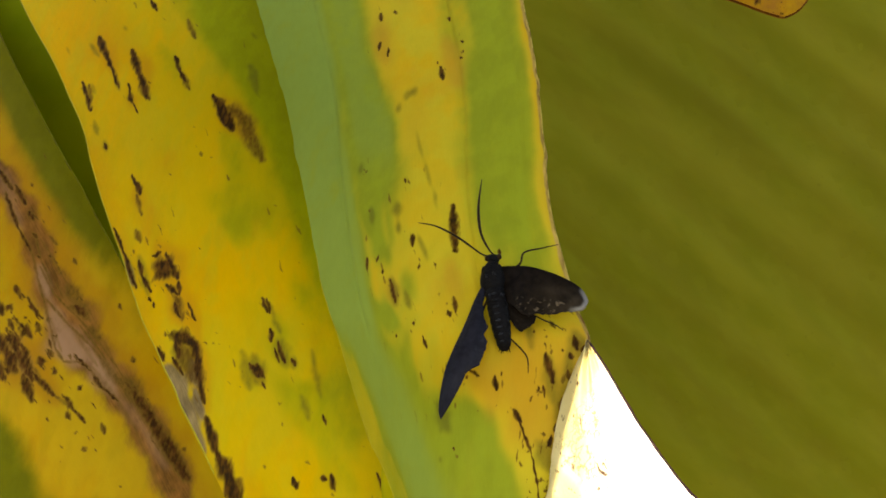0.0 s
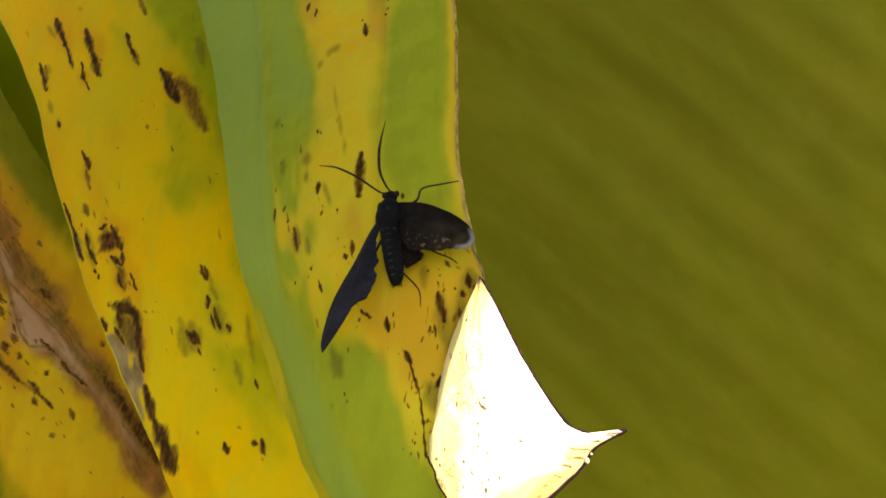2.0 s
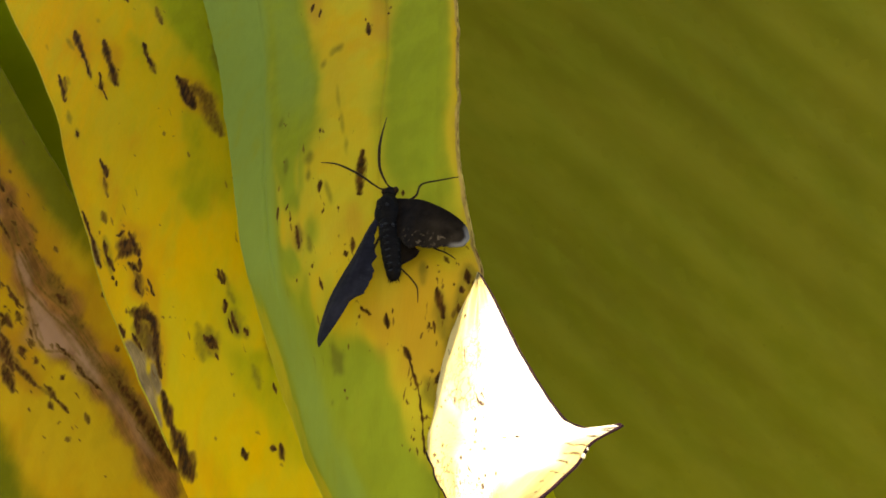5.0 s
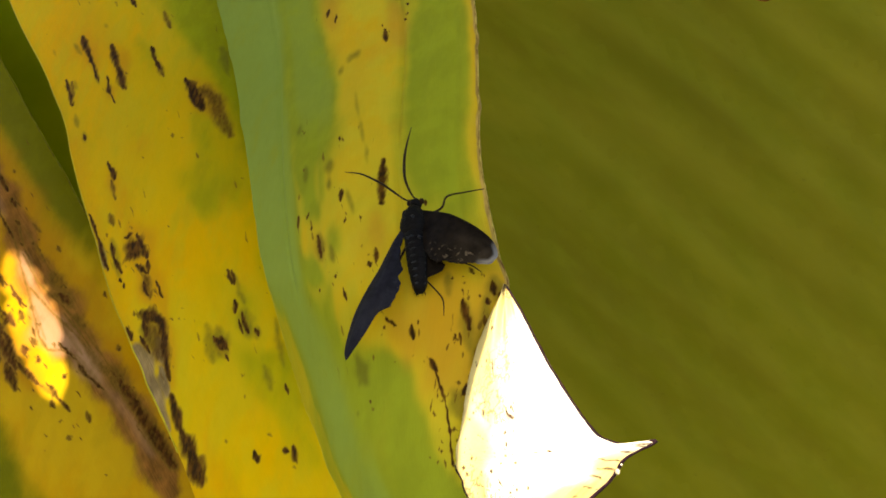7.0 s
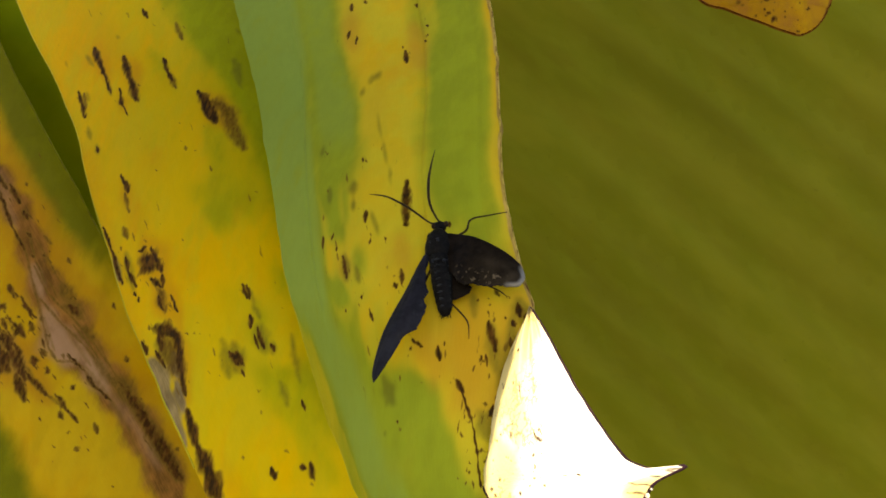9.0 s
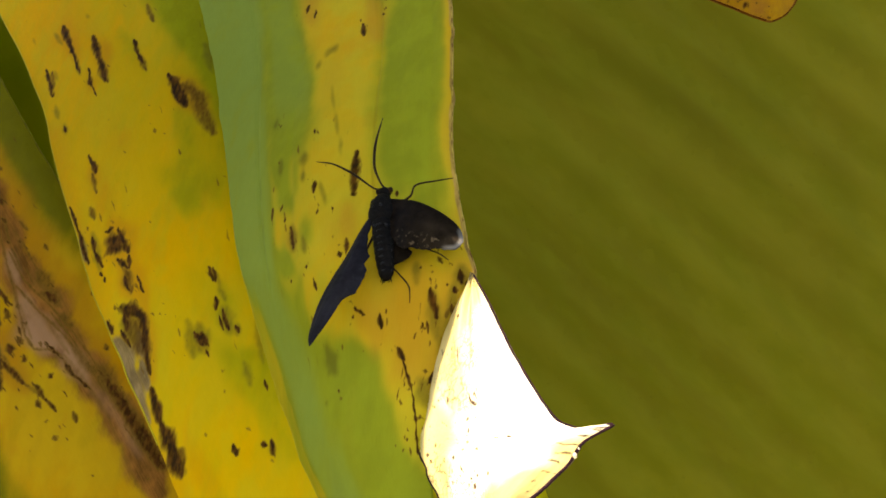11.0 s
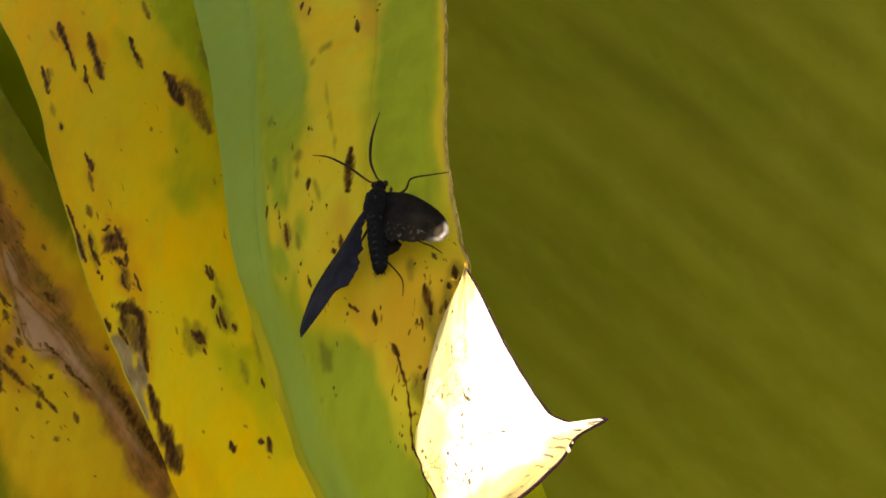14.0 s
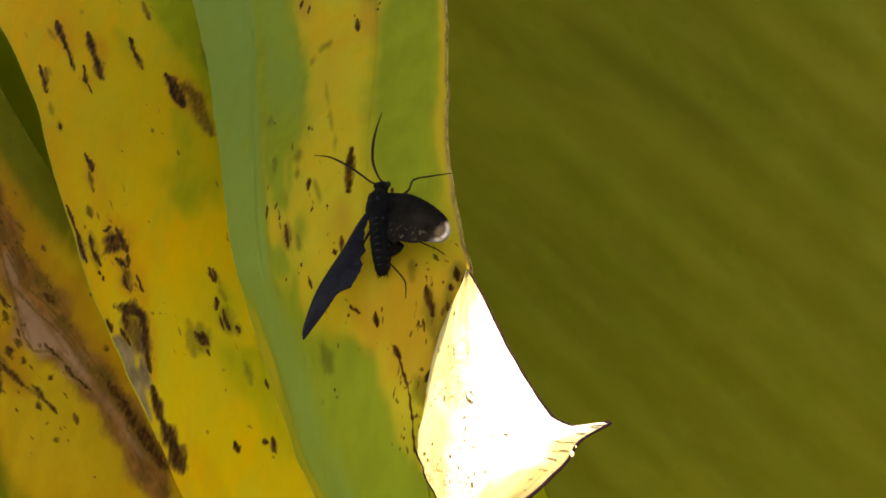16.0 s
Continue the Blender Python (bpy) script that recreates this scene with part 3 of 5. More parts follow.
BROWN_STAINS += [(0.591, 0.621, 0.62, 0.608, 1.6), (0.525, 0.649, 0.53, 0.662, 2.6), (0.491, 0.673, 0.52, 0.671, 1.8), (0.52, 0.694, 0.525, 0.707, 1.6), (0.665, 0.567, 0.665, 0.599, 0.6), (0.654, 0.605, 0.652, 0.614, 0.7), (0.644, 0.551, 0.639, 0.564, 0.7), (0.665, 0.628, 0.66, 0.639, 0.6), (0.612, 0.655, 0.604, 0.665, 1.2), (0.636, 0.673, 0.636, 0.678, 1.0), (0.681, 0.696, 0.683, 0.699, 0.8), (0.541, 0.628, 0.578, 0.639, 1.3), (0.578, 0.639, 0.567, 0.662, 1.3), (0.567, 0.662, 0.557, 0.682, 1.3)]


def browned_leaf():
    root = thing("browned_leaf", up((-0.1, 0.165, 0.0)), "yellow leaf withered brown along a long torn streak", "leaf")
    b = Blade(raised(BROWN_ROWS), 380, 560, 0.002)
    streaky = cloud(b.u * 60, b.v * 9)
    stain = np.maximum(np.maximum(0.85 * b.strokes(BROWN_STAINS, 0.85, 1.1), 0.7 * b.strokes(b.spatter(BROWN_STAINS, 41))), 0.10 * soften(b.strokes(BROWN_SOFT, 1.5, 0.5), 3))
    stain = np.maximum(stain, np.maximum(0.50 * b.strokes(BROWN_LINES, 1.0, 0.6, 0.7), 0.52 * b.strokes(BROWN_DARK, 1.2, 0.9)))
    stain = np.maximum(stain, 0.30 * b.strokes(BROWN_EDGES, 1.0, 0.8))
    stain = np.maximum(stain, 0.7 * b.specks(40, 3, (0.50, 0.70), (0.45, 0.85), 0.5))
    stain = np.maximum(stain, 0.7 * b.specks(26, 4, (0.7, 0.95), (0.35, 0.9), 0.4))
    green = smooth(b.u, 0.80, 0.97) * smooth(0.62 - b.v, -0.05, 0.25) * 1.2 + 0.8 * smooth(b.v, 0.75, 0.95) * smooth(0.50 - b.u, 0, 0.1)
    green = np.maximum(green, 0.9 * b.strokes(BROWN_GREEN, 1.8, 0.3))
    # brown streak, and an orange-brown right side painted darker for the spotted leaf's shade
    tan = np.maximum(soften(b.strokes(BROWN_SOFT, 1.6, 0.6), 3), 0.6 * smooth(b.u, 0.70, 0.80) * smooth(0.93 - b.u + 0.08 * (cloud(b.u * 9, b.v * 12) - 0.5), 0.0, 0.08))
    child("blade", b.mesh("blade", BROWNED, root.location, green=soften(green, 4), dead=soften(0.95 * b.strokes(BROWN_TISSUE, 1.05, 0.7), 1), teal=soften(np.maximum(0.45 * b.strokes(BROWN_DEAD, 1.0, 0.5), 0.95 * b.strokes(BROWN_PALE, 1.2, 0.6)) * (0.6 + 0.5 * streaky), 2), stain=stain, tan=tan), root)
    margin(b, 1, 0.05, 0.9, 0.2, RIM_OLIVE, root, "thin olive leaf margin")
    return root


brown_leaf = browned_leaf()

# ---- spotted yellow leaf ----
SPOT_ROWS = [
    (-0.1649, 0.2089, 0.1197, -0.0337, 0.1891, 0.1084, 0.004),
    (-0.1396, 0.1924, 0.0823, -0.0246, 0.1761, 0.0753, 0.004),
    (-0.1198, 0.1806, 0.0562, -0.0193, 0.167, 0.052, 0.004),
    (-0.1056, 0.1711, 0.035, -0.0145, 0.1595, 0.0326, 0.004),
    (-0.0961, 0.1631, 0.016, -0.011, 0.1527, 0.015, 0.004),
    (-0.0858, 0.1558, -0.0014, -0.007, 0.1464, -0.0013, 0.004),
    (-0.0772, 0.1491, -0.0172, -0.0033, 0.1406, -0.0162, 0.004),
    (-0.0689, 0.1438, -0.0291, 0.0008, 0.136, -0.0276, 0.004),
    (-0.0602, 0.1383, -0.0415, 0.0059, 0.1311, -0.0393, 0.004),
    (-0.0497, 0.1317, -0.0563, 0.0129, 0.1252, -0.0535, 0.004),
    (-0.0378, 0.1241, -0.0733, 0.0202, 0.1184, -0.0699, 0.004),
]
SPOT_STAINS = [(0.201, 0.161, 0.193, 0.194, 1.2), (0.193, 0.194, 0.193, 0.207, 0.8), (0.193, 0.207, 0.188, 0.238, 0.5), (0.288, 0.186, 0.278, 0.224, 1.3), (0.278, 0.224, 0.271, 0.258, 1.4), (0.226, 0.233, 0.218, 0.254, 0.5), (0.218, 0.249, 0.216, 0.263, 1.0), (0.216, 0.263, 0.218, 0.28, 0.3), (0.07, 0.225, 0.063, 0.252, 0.7), (0.065, 0.246, 0.053, 0.271, 0.9), (0.416, 0.192, 0.411, 0.218, 0.7), (0.411, 0.218, 0.416, 0.233, 0.6), (0.489, 0.257, 0.496, 0.271, 1.0), (0.491, 0.271, 0.501, 0.304, 1.1), (0.414, 0.11, 0.416, 0.125, 0.6), (0.138, 0.377, 0.143, 0.393, 0.6), (0.145, 0.39, 0.153, 0.407, 0.9), (0.063, 0.326, 0.065, 0.333, 0.6)]
SPOT_STAINS += [(0.01, 0.46, 0.01, 0.496, 0.5), (0.01, 0.496, 0.018, 0.554, 0.6), (0.058, 0.51, 0.055, 0.537, 0.6), (0.055, 0.537, 0.068, 0.559, 0.7), (0.053, 0.568, 0.058, 0.573, 0.5), (0.068, 0.577, 0.063, 0.587, 0.4), (0.13, 0.52, 0.15, 0.531, 3.6), (0.115, 0.504, 0.15, 0.502, 0.7), (0.168, 0.505, 0.175, 0.526, 0.9), (0.175, 0.521, 0.185, 0.54, 1.1), (0.133, 0.551, 0.165, 0.565, 0.9), (0.183, 0.548, 0.173, 0.565, 0.8), (0.145, 0.579, 0.148, 0.603, 0.8), (0.201, 0.584, 0.203, 0.612, 0.5), (0.098, 0.64, 0.148, 0.648, 2.4), (0.158, 0.646, 0.148, 0.692, 1.7), (0.148, 0.685, 0.105, 0.743, 1.4), (0.105, 0.743, 0.098, 0.765, 0.7)]
SPOT_STAINS += [(0.095, 0.645, 0.075, 0.685, 0.8), (0.015, 0.665, 0.01, 0.69, 0.8), (0.053, 0.679, 0.063, 0.717, 0.6), (0.471, 0.576, 0.471, 0.598, 0.6), (0.461, 0.631, 0.451, 0.649, 0.8), (0.348, 0.704, 0.348, 0.72, 0.8), (0.333, 0.698, 0.348, 0.709, 0.6), (0.486, 0.579, 0.479, 0.601, 0.6), (0.474, 0.657, 0.464, 0.693, 0.6), (0.451, 0.67, 0.446, 0.695, 0.4), (0.496, 0.692, 0.496, 0.703, 0.5), (0.361, 0.701, 0.366, 0.721, 0.8), (0.351, 0.732, 0.353, 0.742, 0.4), (0.525, 0.79, 0.517, 0.802, 0.38), (0.617, 0.87, 0.617, 0.9, 0.49), (0.075, 0.79, 0.05, 0.85, 1.19), (0.05, 0.85, 0.058, 0.878, 1.94), (0.05, 0.878, 0.05, 0.905, 2.55)]
SPOT_STAINS += [(0.308, 0.878, 0.308, 0.885, 0.74), (0.45, 0.872, 0.442, 0.89, 0.74), (0.408, 0.875, 0.425, 0.878, 0.62)]
SPOT_DEAD = [(0.018, 0.706, 0.018, 0.757, 2.2), (0.01, 0.753, 0.01, 0.808, 1.8), (0.08, 0.743, 0.06, 0.79, 0.9), (0.01, 0.512, 0.013, 0.549, 0.7), (0.115, 0.69, 0.103, 0.732, 1.0), (0.0, 0.804, 0.003, 0.84, 1.0)]
SPOT_BRUISE = [(0.509, 0.28, 0.556, 0.288, 2.6), (0.556, 0.288, 0.574, 0.319, 2.6), (0.551, 0.297, 0.591, 0.358, 1.9), (0.414, 0.219, 0.419, 0.246, 0.9), (0.198, 0.207, 0.188, 0.239, 0.7), (0.135, 0.408, 0.128, 0.438, 0.7), (0.085, 0.463, 0.085, 0.48, 0.9), (0.499, 0.139, 0.499, 0.167, 0.9), (0.088, 0.23, 0.058, 0.266, 0.9), (0.105, 0.654, 0.098, 0.72, 3.0), (0.155, 0.57, 0.155, 0.604, 1.6)]
SPOT_GREEN = [(0.492, 0.608, 0.458, 0.695, 2.15), (0.325, 0.702, 0.325, 0.735, 2.13), (0.75, 0.372, 0.758, 0.648, 5.66), (0.633, 0.11, 0.692, 0.338, 9.69), (0.592, 0.55, 0.633, 0.608, 1.92), (0.658, 0.135, 0.658, 0.238, 6.58), (0.658, 0.195, 0.7, 0.48, 3.36)]
SPOT_OLIVE = [(0.188, 0.225, 0.185, 0.243, 0.6), (0.16, 0.171, 0.168, 0.189, 0.8), (0.053, 0.288, 0.048, 0.31, 0.8), (0.629, 0.21, 0.627, 0.243, 0.5), (0.627, 0.243, 0.629, 0.258, 0.4), (0.331, 0.676, 0.300, 0.740, 1.5), (0.336, 0.693, 0.333, 0.734, 1.2), (0.063, 0.505, 0.055, 0.563, 1.3), (0.018, 0.505, 0.018, 0.554, 0.9), (0.073, 0.668, 0.1, 0.701, 2.2), (0.065, 0.321, 0.063, 0.336, 0.9), (0.298, 0.149, 0.301, 0.155, 0.5), (0.098, 0.23, 0.095, 0.244, 0.7), (0.073, 0.172, 0.07, 0.182, 0.5), (0.489, 0.615, 0.494, 0.637, 0.7), (0.476, 0.654, 0.466, 0.698, 2.0), (0.361, 0.685, 0.353, 0.728, 2.0), (0.506, 0.689, 0.486, 0.704, 0.9)]
SPOT_OLIVE += [(0.494, 0.585, 0.486, 0.626, 0.7), (0.476, 0.756, 0.464, 0.793, 1.0), (0.576, 0.673, 0.541, 0.757, 0.8)]
SPOT_TAN = [(0.153, 0.498, 0.178, 0.548, 4.0), (0.153, 0.56, 0.195, 0.618, 3.0), (0.183, 0.635, 0.09, 0.773, 2.2), (0.318, 0.194, 0.278, 0.246, 2.0), (0.206, 0.183, 0.198, 0.216, 1.6), (0.509, 0.266, 0.566, 0.321, 2.6), (0.0, 0.484, 0.0, 0.499, 1.4), (0.143, 0.394, 0.135, 0.421, 1.6), (0.221, 0.249, 0.211, 0.271, 1.4), (0.353, 0.709, 0.348, 0.725, 1.4)]
SPOT_STAINS += [(0.494, 0.261, 0.506, 0.275, 1.7), (0.506, 0.275, 0.516, 0.31, 1.7)]
SPOT_GREEN += [(0.639, 0.203, 0.627, 0.291, 4.5), (0.627, 0.291, 0.617, 0.385, 4.5), (0.657, 0.146, 0.644, 0.222, 6.0), (0.481, 0.432, 0.511, 0.448, 3), (0.581, 0.357, 0.559, 0.468, 3), (0.484, 0.38, 0.486, 0.39, 2)]
SPOT_OLIVE += [(0.637, 0.208, 0.632, 0.249, 1.4), (0.672, 0.158, 0.677, 0.166, 0.6)]
SPOT_MID = (-0.0589, 0.1543, 0.0035)


def spotted_leaf():
    root = thing("spotted_leaf", up(SPOT_MID), "yellow leaf with black streaked blotches and a green edge", "leaf")
    b = Blade(raised(SPOT_ROWS), 400, 640, 0.0015)
    stain = np.maximum(b.strokes(SPOT_STAINS), 0.55 * b.strokes(b.spatter(SPOT_STAINS, 42, 0.6)))
    stain = np.maximum(stain, 0.60 * b.strokes(SPOT_BRUISE, 1.1, 0.8))
    stain = np.maximum(stain, 0.5 * b.specks(60, 7, (0.02, 0.70), (0.05, 0.95), 0.26))
    stain = np.maximum(stain, 0.55 * b.specks(40, 8, (0.03, 0.30), (0.42, 0.75), 0.22, 0.6))
    ripple = 0.05 * (cloud(b.u * 9, b.v * 14) - 0.5)
    lane = lambda *us: np.interp(b.v, (0.10, 0.18, 0.21, 0.26, 0.30, 0.36, 0.45, 0.60, 0.80), us)
    green = 0.95 * smooth(b.u + ripple - lane(0.515, 0.52, 0.545, 0.585, 0.605, 0.61, 0.625, 0.63, 0.65), -0.06, 0.06) * np.interp(b.v, (0.3, 0.5, 0.7), (1.0, 0.75, 0.5))
    green = np.maximum(green, 0.55 * smooth(cloud(b.u * 8 + 3, b.v * 9) + 0.4 * cloud(b.u * 21, b.v * 17), 0.58, 1.0) * smooth(b.u, 0.25, 0.45))
    green = np.maximum(green, 0.32 * smooth(cloud(b.u * 10 + 8, b.v * 7 + 2), 0.5, 0.9) * smooth(0.30 - b.u, 0, 0.15) * smooth(0.35 - b.v, 0, 0.1))
    green = np.maximum(green, 0.50 * soften(b.strokes(SPOT_GREEN, 2.0, 0.6), 3))
    green = np.maximum(green, (0.20 + 0.3 * cloud(b.u * 10, b.v * 16)) * smooth(b.u + ripple, 0.46, 0.62) * smooth(b.v, 0.3, 0.4))
    # olive smudges, and a broad olive wash that paints in shade at lower right
    olive = np.maximum(0.75 * b.strokes(SPOT_OLIVE, 1.15, 1.4, 0.7), 0.36 * smooth(b.v, 0.45, 0.75) * smooth(b.u + 0.3 * cloud(b.u * 5, b.v * 8), 0.55, 0.85))
    tan = np.maximum(b.strokes(SPOT_TAN, 1.5, 0.6), 0.5 * smooth(0.10 - b.u + ripple, 0, 0.07) * smooth(b.v, 0.25, 0.35))
    tan = np.maximum(tan, 0.45 * smooth(cloud(b.u * 7, b.v * 11 + 3), 0.55, 0.9) * smooth(0.45 - b.u, 0, 0.2))
    child("blade", b.mesh("blade", SPOTTED, root.location, green=soften(green, 4), dead=soften(b.strokes(SPOT_DEAD, 1.5, 0.6), 2), stain=stain, olive=soften(olive, 1), tan=soften(tan, 4)), root)
    margin(b, -1, 0.05, 0.9, 0.16, RIM_PALE, root, "thin pale leaf margin")
    return root


spot_leaf = spotted_leaf()

# ---- the leaf on which the moth sits ----
MAIN_ROWS = [
    (-0.0607, 0.172, 0.0986, 0.0173, 0.1436, 0.0823, -0.004),
    (-0.0479, 0.15, 0.0642, 0.0174, 0.1275, 0.0546, -0.003),
    (-0.0419, 0.142, 0.0483, 0.0184, 0.1186, 0.0404, -0.002),
    (-0.0365, 0.135, 0.0342, 0.0187, 0.1114, 0.0282, 0),
    (-0.0317, 0.1275, 0.0187, 0.0185, 0.104, 0.0152, 0.003),
    (-0.0272, 0.12, 0.0048, 0.0186, 0.0972, 0.0039, 0.005),
    (-0.0231, 0.1135, -0.0087, 0.02005, 0.0892, -0.0077, 0.006),
    (-0.0196, 0.109, -0.0168, 0.0214, 0.0839, -0.0147, 0.0065),
    (-0.0147, 0.108, -0.0325, 0.0178, 0.0827, -0.0231, 0.0062),
    (-0.0110, 0.1039, -0.039, 0.0155, 0.0805, -0.0303, 0.006),
    (-0.0081, 0.1003, -0.0442, 0.0144, 0.078, -0.0362, 0.005),
    (-0.0033, 0.0958, -0.05, 0.0148, 0.0752, -0.0406, 0.004),
    (0.0014, 0.0917, -0.055, 0.0138, 0.0738, -0.0443, 0.002),
    (0.0072, 0.0862, -0.0603, 0.0118, 0.0719, -0.0507, 0),
]
TIP_ROWS = [
    (0.0208, 0.0841, -0.0131, 0.0208, 0.084, -0.0131, 0),
    (0.0184, 0.0829, -0.0174, 0.0228, 0.0805, -0.0170, 0.0004),
    (0.0165, 0.0820, -0.0220, 0.025, 0.0762, -0.0219, 0.0008),
    (0.0153, 0.0806, -0.027, 0.0268, 0.0728, -0.0253, 0.0012),
    (0.0148, 0.0798, -0.0305, 0.0287, 0.0695, -0.0283, 0.0016),
    (0.0141, 0.0787, -0.0333, 0.0303, 0.0676, -0.0295, 0.002),
    (0.0138, 0.078, -0.0351, 0.0322, 0.066, -0.0295, 0.002),
    (0.0137, 0.0775, -0.036, 0.0346, 0.0644, -0.0286, 0.002),
    (0.0144, 0.0762, -0.0373, 0.0314, 0.0655, -0.0309, 0.002),
    (0.0152, 0.0746, -0.0389, 0.0293, 0.0658, -0.0338, 0.0016),
    (0.0163, 0.0728, -0.0404, 0.0256, 0.0668, -0.0375, 0.001),
    (0.0174, 0.0713, -0.0414, 0.0216, 0.0685, -0.0402, 0.0004),
]
MAIN_STAINS = [(0.806, 0.609, 0.843, 0.626, 0.6), (0.833, 0.623, 0.9, 0.671, 0.3), (0.9, 0.671, 0.943, 0.725, 0.26), (0.943, 0.725, 0.957, 0.764, 0.26), (0.727, 0.575, 0.737, 0.587, 0.51), (0.63, 0.575, 0.634, 0.576, 0.51), (0.637, 0.566, 0.671, 0.573, 0.43), (0.868, 0.546, 0.915, 0.578, 0.77), (0.885, 0.582, 0.901, 0.596, 0.34), (0.966, 0.6, 0.976, 0.616, 0.6), (0.958, 0.519, 0.965, 0.539, 0.68), (0.941, 0.544, 0.948, 0.55, 0.6), (0.968, 0.631, 0.971, 0.644, 0.51), (0.982, 0.532, 0.978, 0.544, 0.51), (0.473, 0.534, 0.487, 0.548, 0.43), (0.446, 0.514, 0.446, 0.519, 0.43), (0.356, 0.532, 0.356, 0.535, 0.34), (0.579, 0.657, 0.585, 0.66, 0.34)]
MAIN_STAINS += [(0.677, 0.367, 0.664, 0.417, 1.1), (0.517, 0.403, 0.51, 0.415, 0.68), (0.296, 0.426, 0.289, 0.437, 0.6), (0.353, 0.424, 0.343, 0.428, 0.68), (0.363, 0.439, 0.363, 0.442, 0.43), (0.39, 0.449, 0.393, 0.478, 0.6), (0.527, 0.433, 0.523, 0.437, 0.43), (0.345, 0.323, 0.342, 0.325, 0.34), (0.627, 0.469, 0.617, 0.492, 0.51), (0.594, 0.491, 0.594, 0.5, 0.51), (0.808, 0.414, 0.804, 0.419, 0.34), (0.584, 0.432, 0.584, 0.433, 0.34), (0.747, 0.569, 0.751, 0.573, 0.34), (0.948, 0.564, 0.955, 0.573, 0.43), (0.868, 0.582, 0.878, 0.587, 0.34)]
MAIN_STAINS += [(0.987, 0.617, 0.987, 0.626, 0.51), (0.96, 0.648, 0.957, 0.662, 0.43)]
MAIN_OLIVE = [(0.463, 0.387, 0.46, 0.401, 0.51), (0.352, 0.371, 0.345, 0.389, 0.6), (0.878, 0.551, 0.935, 0.6, 1.02), (0.915, 0.576, 0.935, 0.603, 0.68), (0.926, 0.658, 0.983, 0.696, 1.19), (0.957, 0.655, 0.963, 0.691, 0.77), (0.522, 0.602, 0.558, 0.629, 1.28), (0.567, 0.612, 0.526, 0.63, 0.68), (0.834, 0.507, 0.828, 0.539, 0.68), (0.965, 0.512, 0.968, 0.544, 1.1), (0.941, 0.541, 0.965, 0.591, 0.85), (0.949, 0.589, 0.982, 0.646, 0.68), (0.512, 0.673, 0.515, 0.678, 0.43), (0.54, 0.403, 0.56, 0.428, 0.43), (0.443, 0.462, 0.453, 0.489, 0.6), (0.512, 0.335, 0.509, 0.34, 0.51)]
MAIN_OLIVE += [(0.393, 0.448, 0.393, 0.482, 0.85)]
MAIN_TAN = [(0.778, 0.553, 0.878, 0.614, 2.55), (0.968, 0.507, 0.985, 0.551, 2.21), (0.935, 0.551, 0.978, 0.61, 2.04), (0.957, 0.606, 0.98, 0.674, 1.53), (0.65, 0.564, 0.727, 0.587, 1.7), (0.814, 0.604, 0.878, 0.649, 1.02), (0.831, 0.505, 0.828, 0.546, 1.19), (0.39, 0.451, 0.393, 0.476, 1.19), (0.438, 0.143, 0.468, 0.165, 1.36), (0.65, 0.428, 0.63, 0.466, 1.02), (0.727, 0.616, 0.727, 0.587, 0.85)]
MAIN_STAINS += [(0.475, 0.084, 0.472, 0.093, 0.8), (0.532, 0.082, 0.535, 0.086, 0.5), (0.729, 0.089, 0.729, 0.093, 0.6), (0.452, 0.129, 0.435, 0.145, 0.5), (0.478, 0.141, 0.468, 0.154, 0.5), (0.756, 0.132, 0.763, 0.132, 0.5), (0.742, 0.157, 0.749, 0.159, 0.4), (0.666, 0.174, 0.669, 0.195, 0.8), (0.508, 0.335, 0.511, 0.338, 0.4), (0.756, 0.147, 0.756, 0.152, 0.3), (0.656, 0.165, 0.656, 0.168, 0.3)]
MAIN_OLIVE += [(0.562, 0.209, 0.522, 0.225, 1.2), (0.495, 0.233, 0.485, 0.245, 0.6), (0.555, 0.272, 0.582, 0.308, 0.28), (0.587, 0.309, 0.607, 0.344, 0.28), (0.613, 0.346, 0.623, 0.373, 0.28), (0.468, 0.366, 0.468, 0.379, 1.0), (0.328, 0.314, 0.312, 0.327, 0.7), (0.268, 0.27, 0.278, 0.27, 0.5)]
MAIN_TAN += [(0.465, 0.093, 0.452, 0.145, 1.6), (0.706, 0.122, 0.716, 0.204, 1.5)]
MAIN_MID = (0.0079, 0.0936, -0.005)


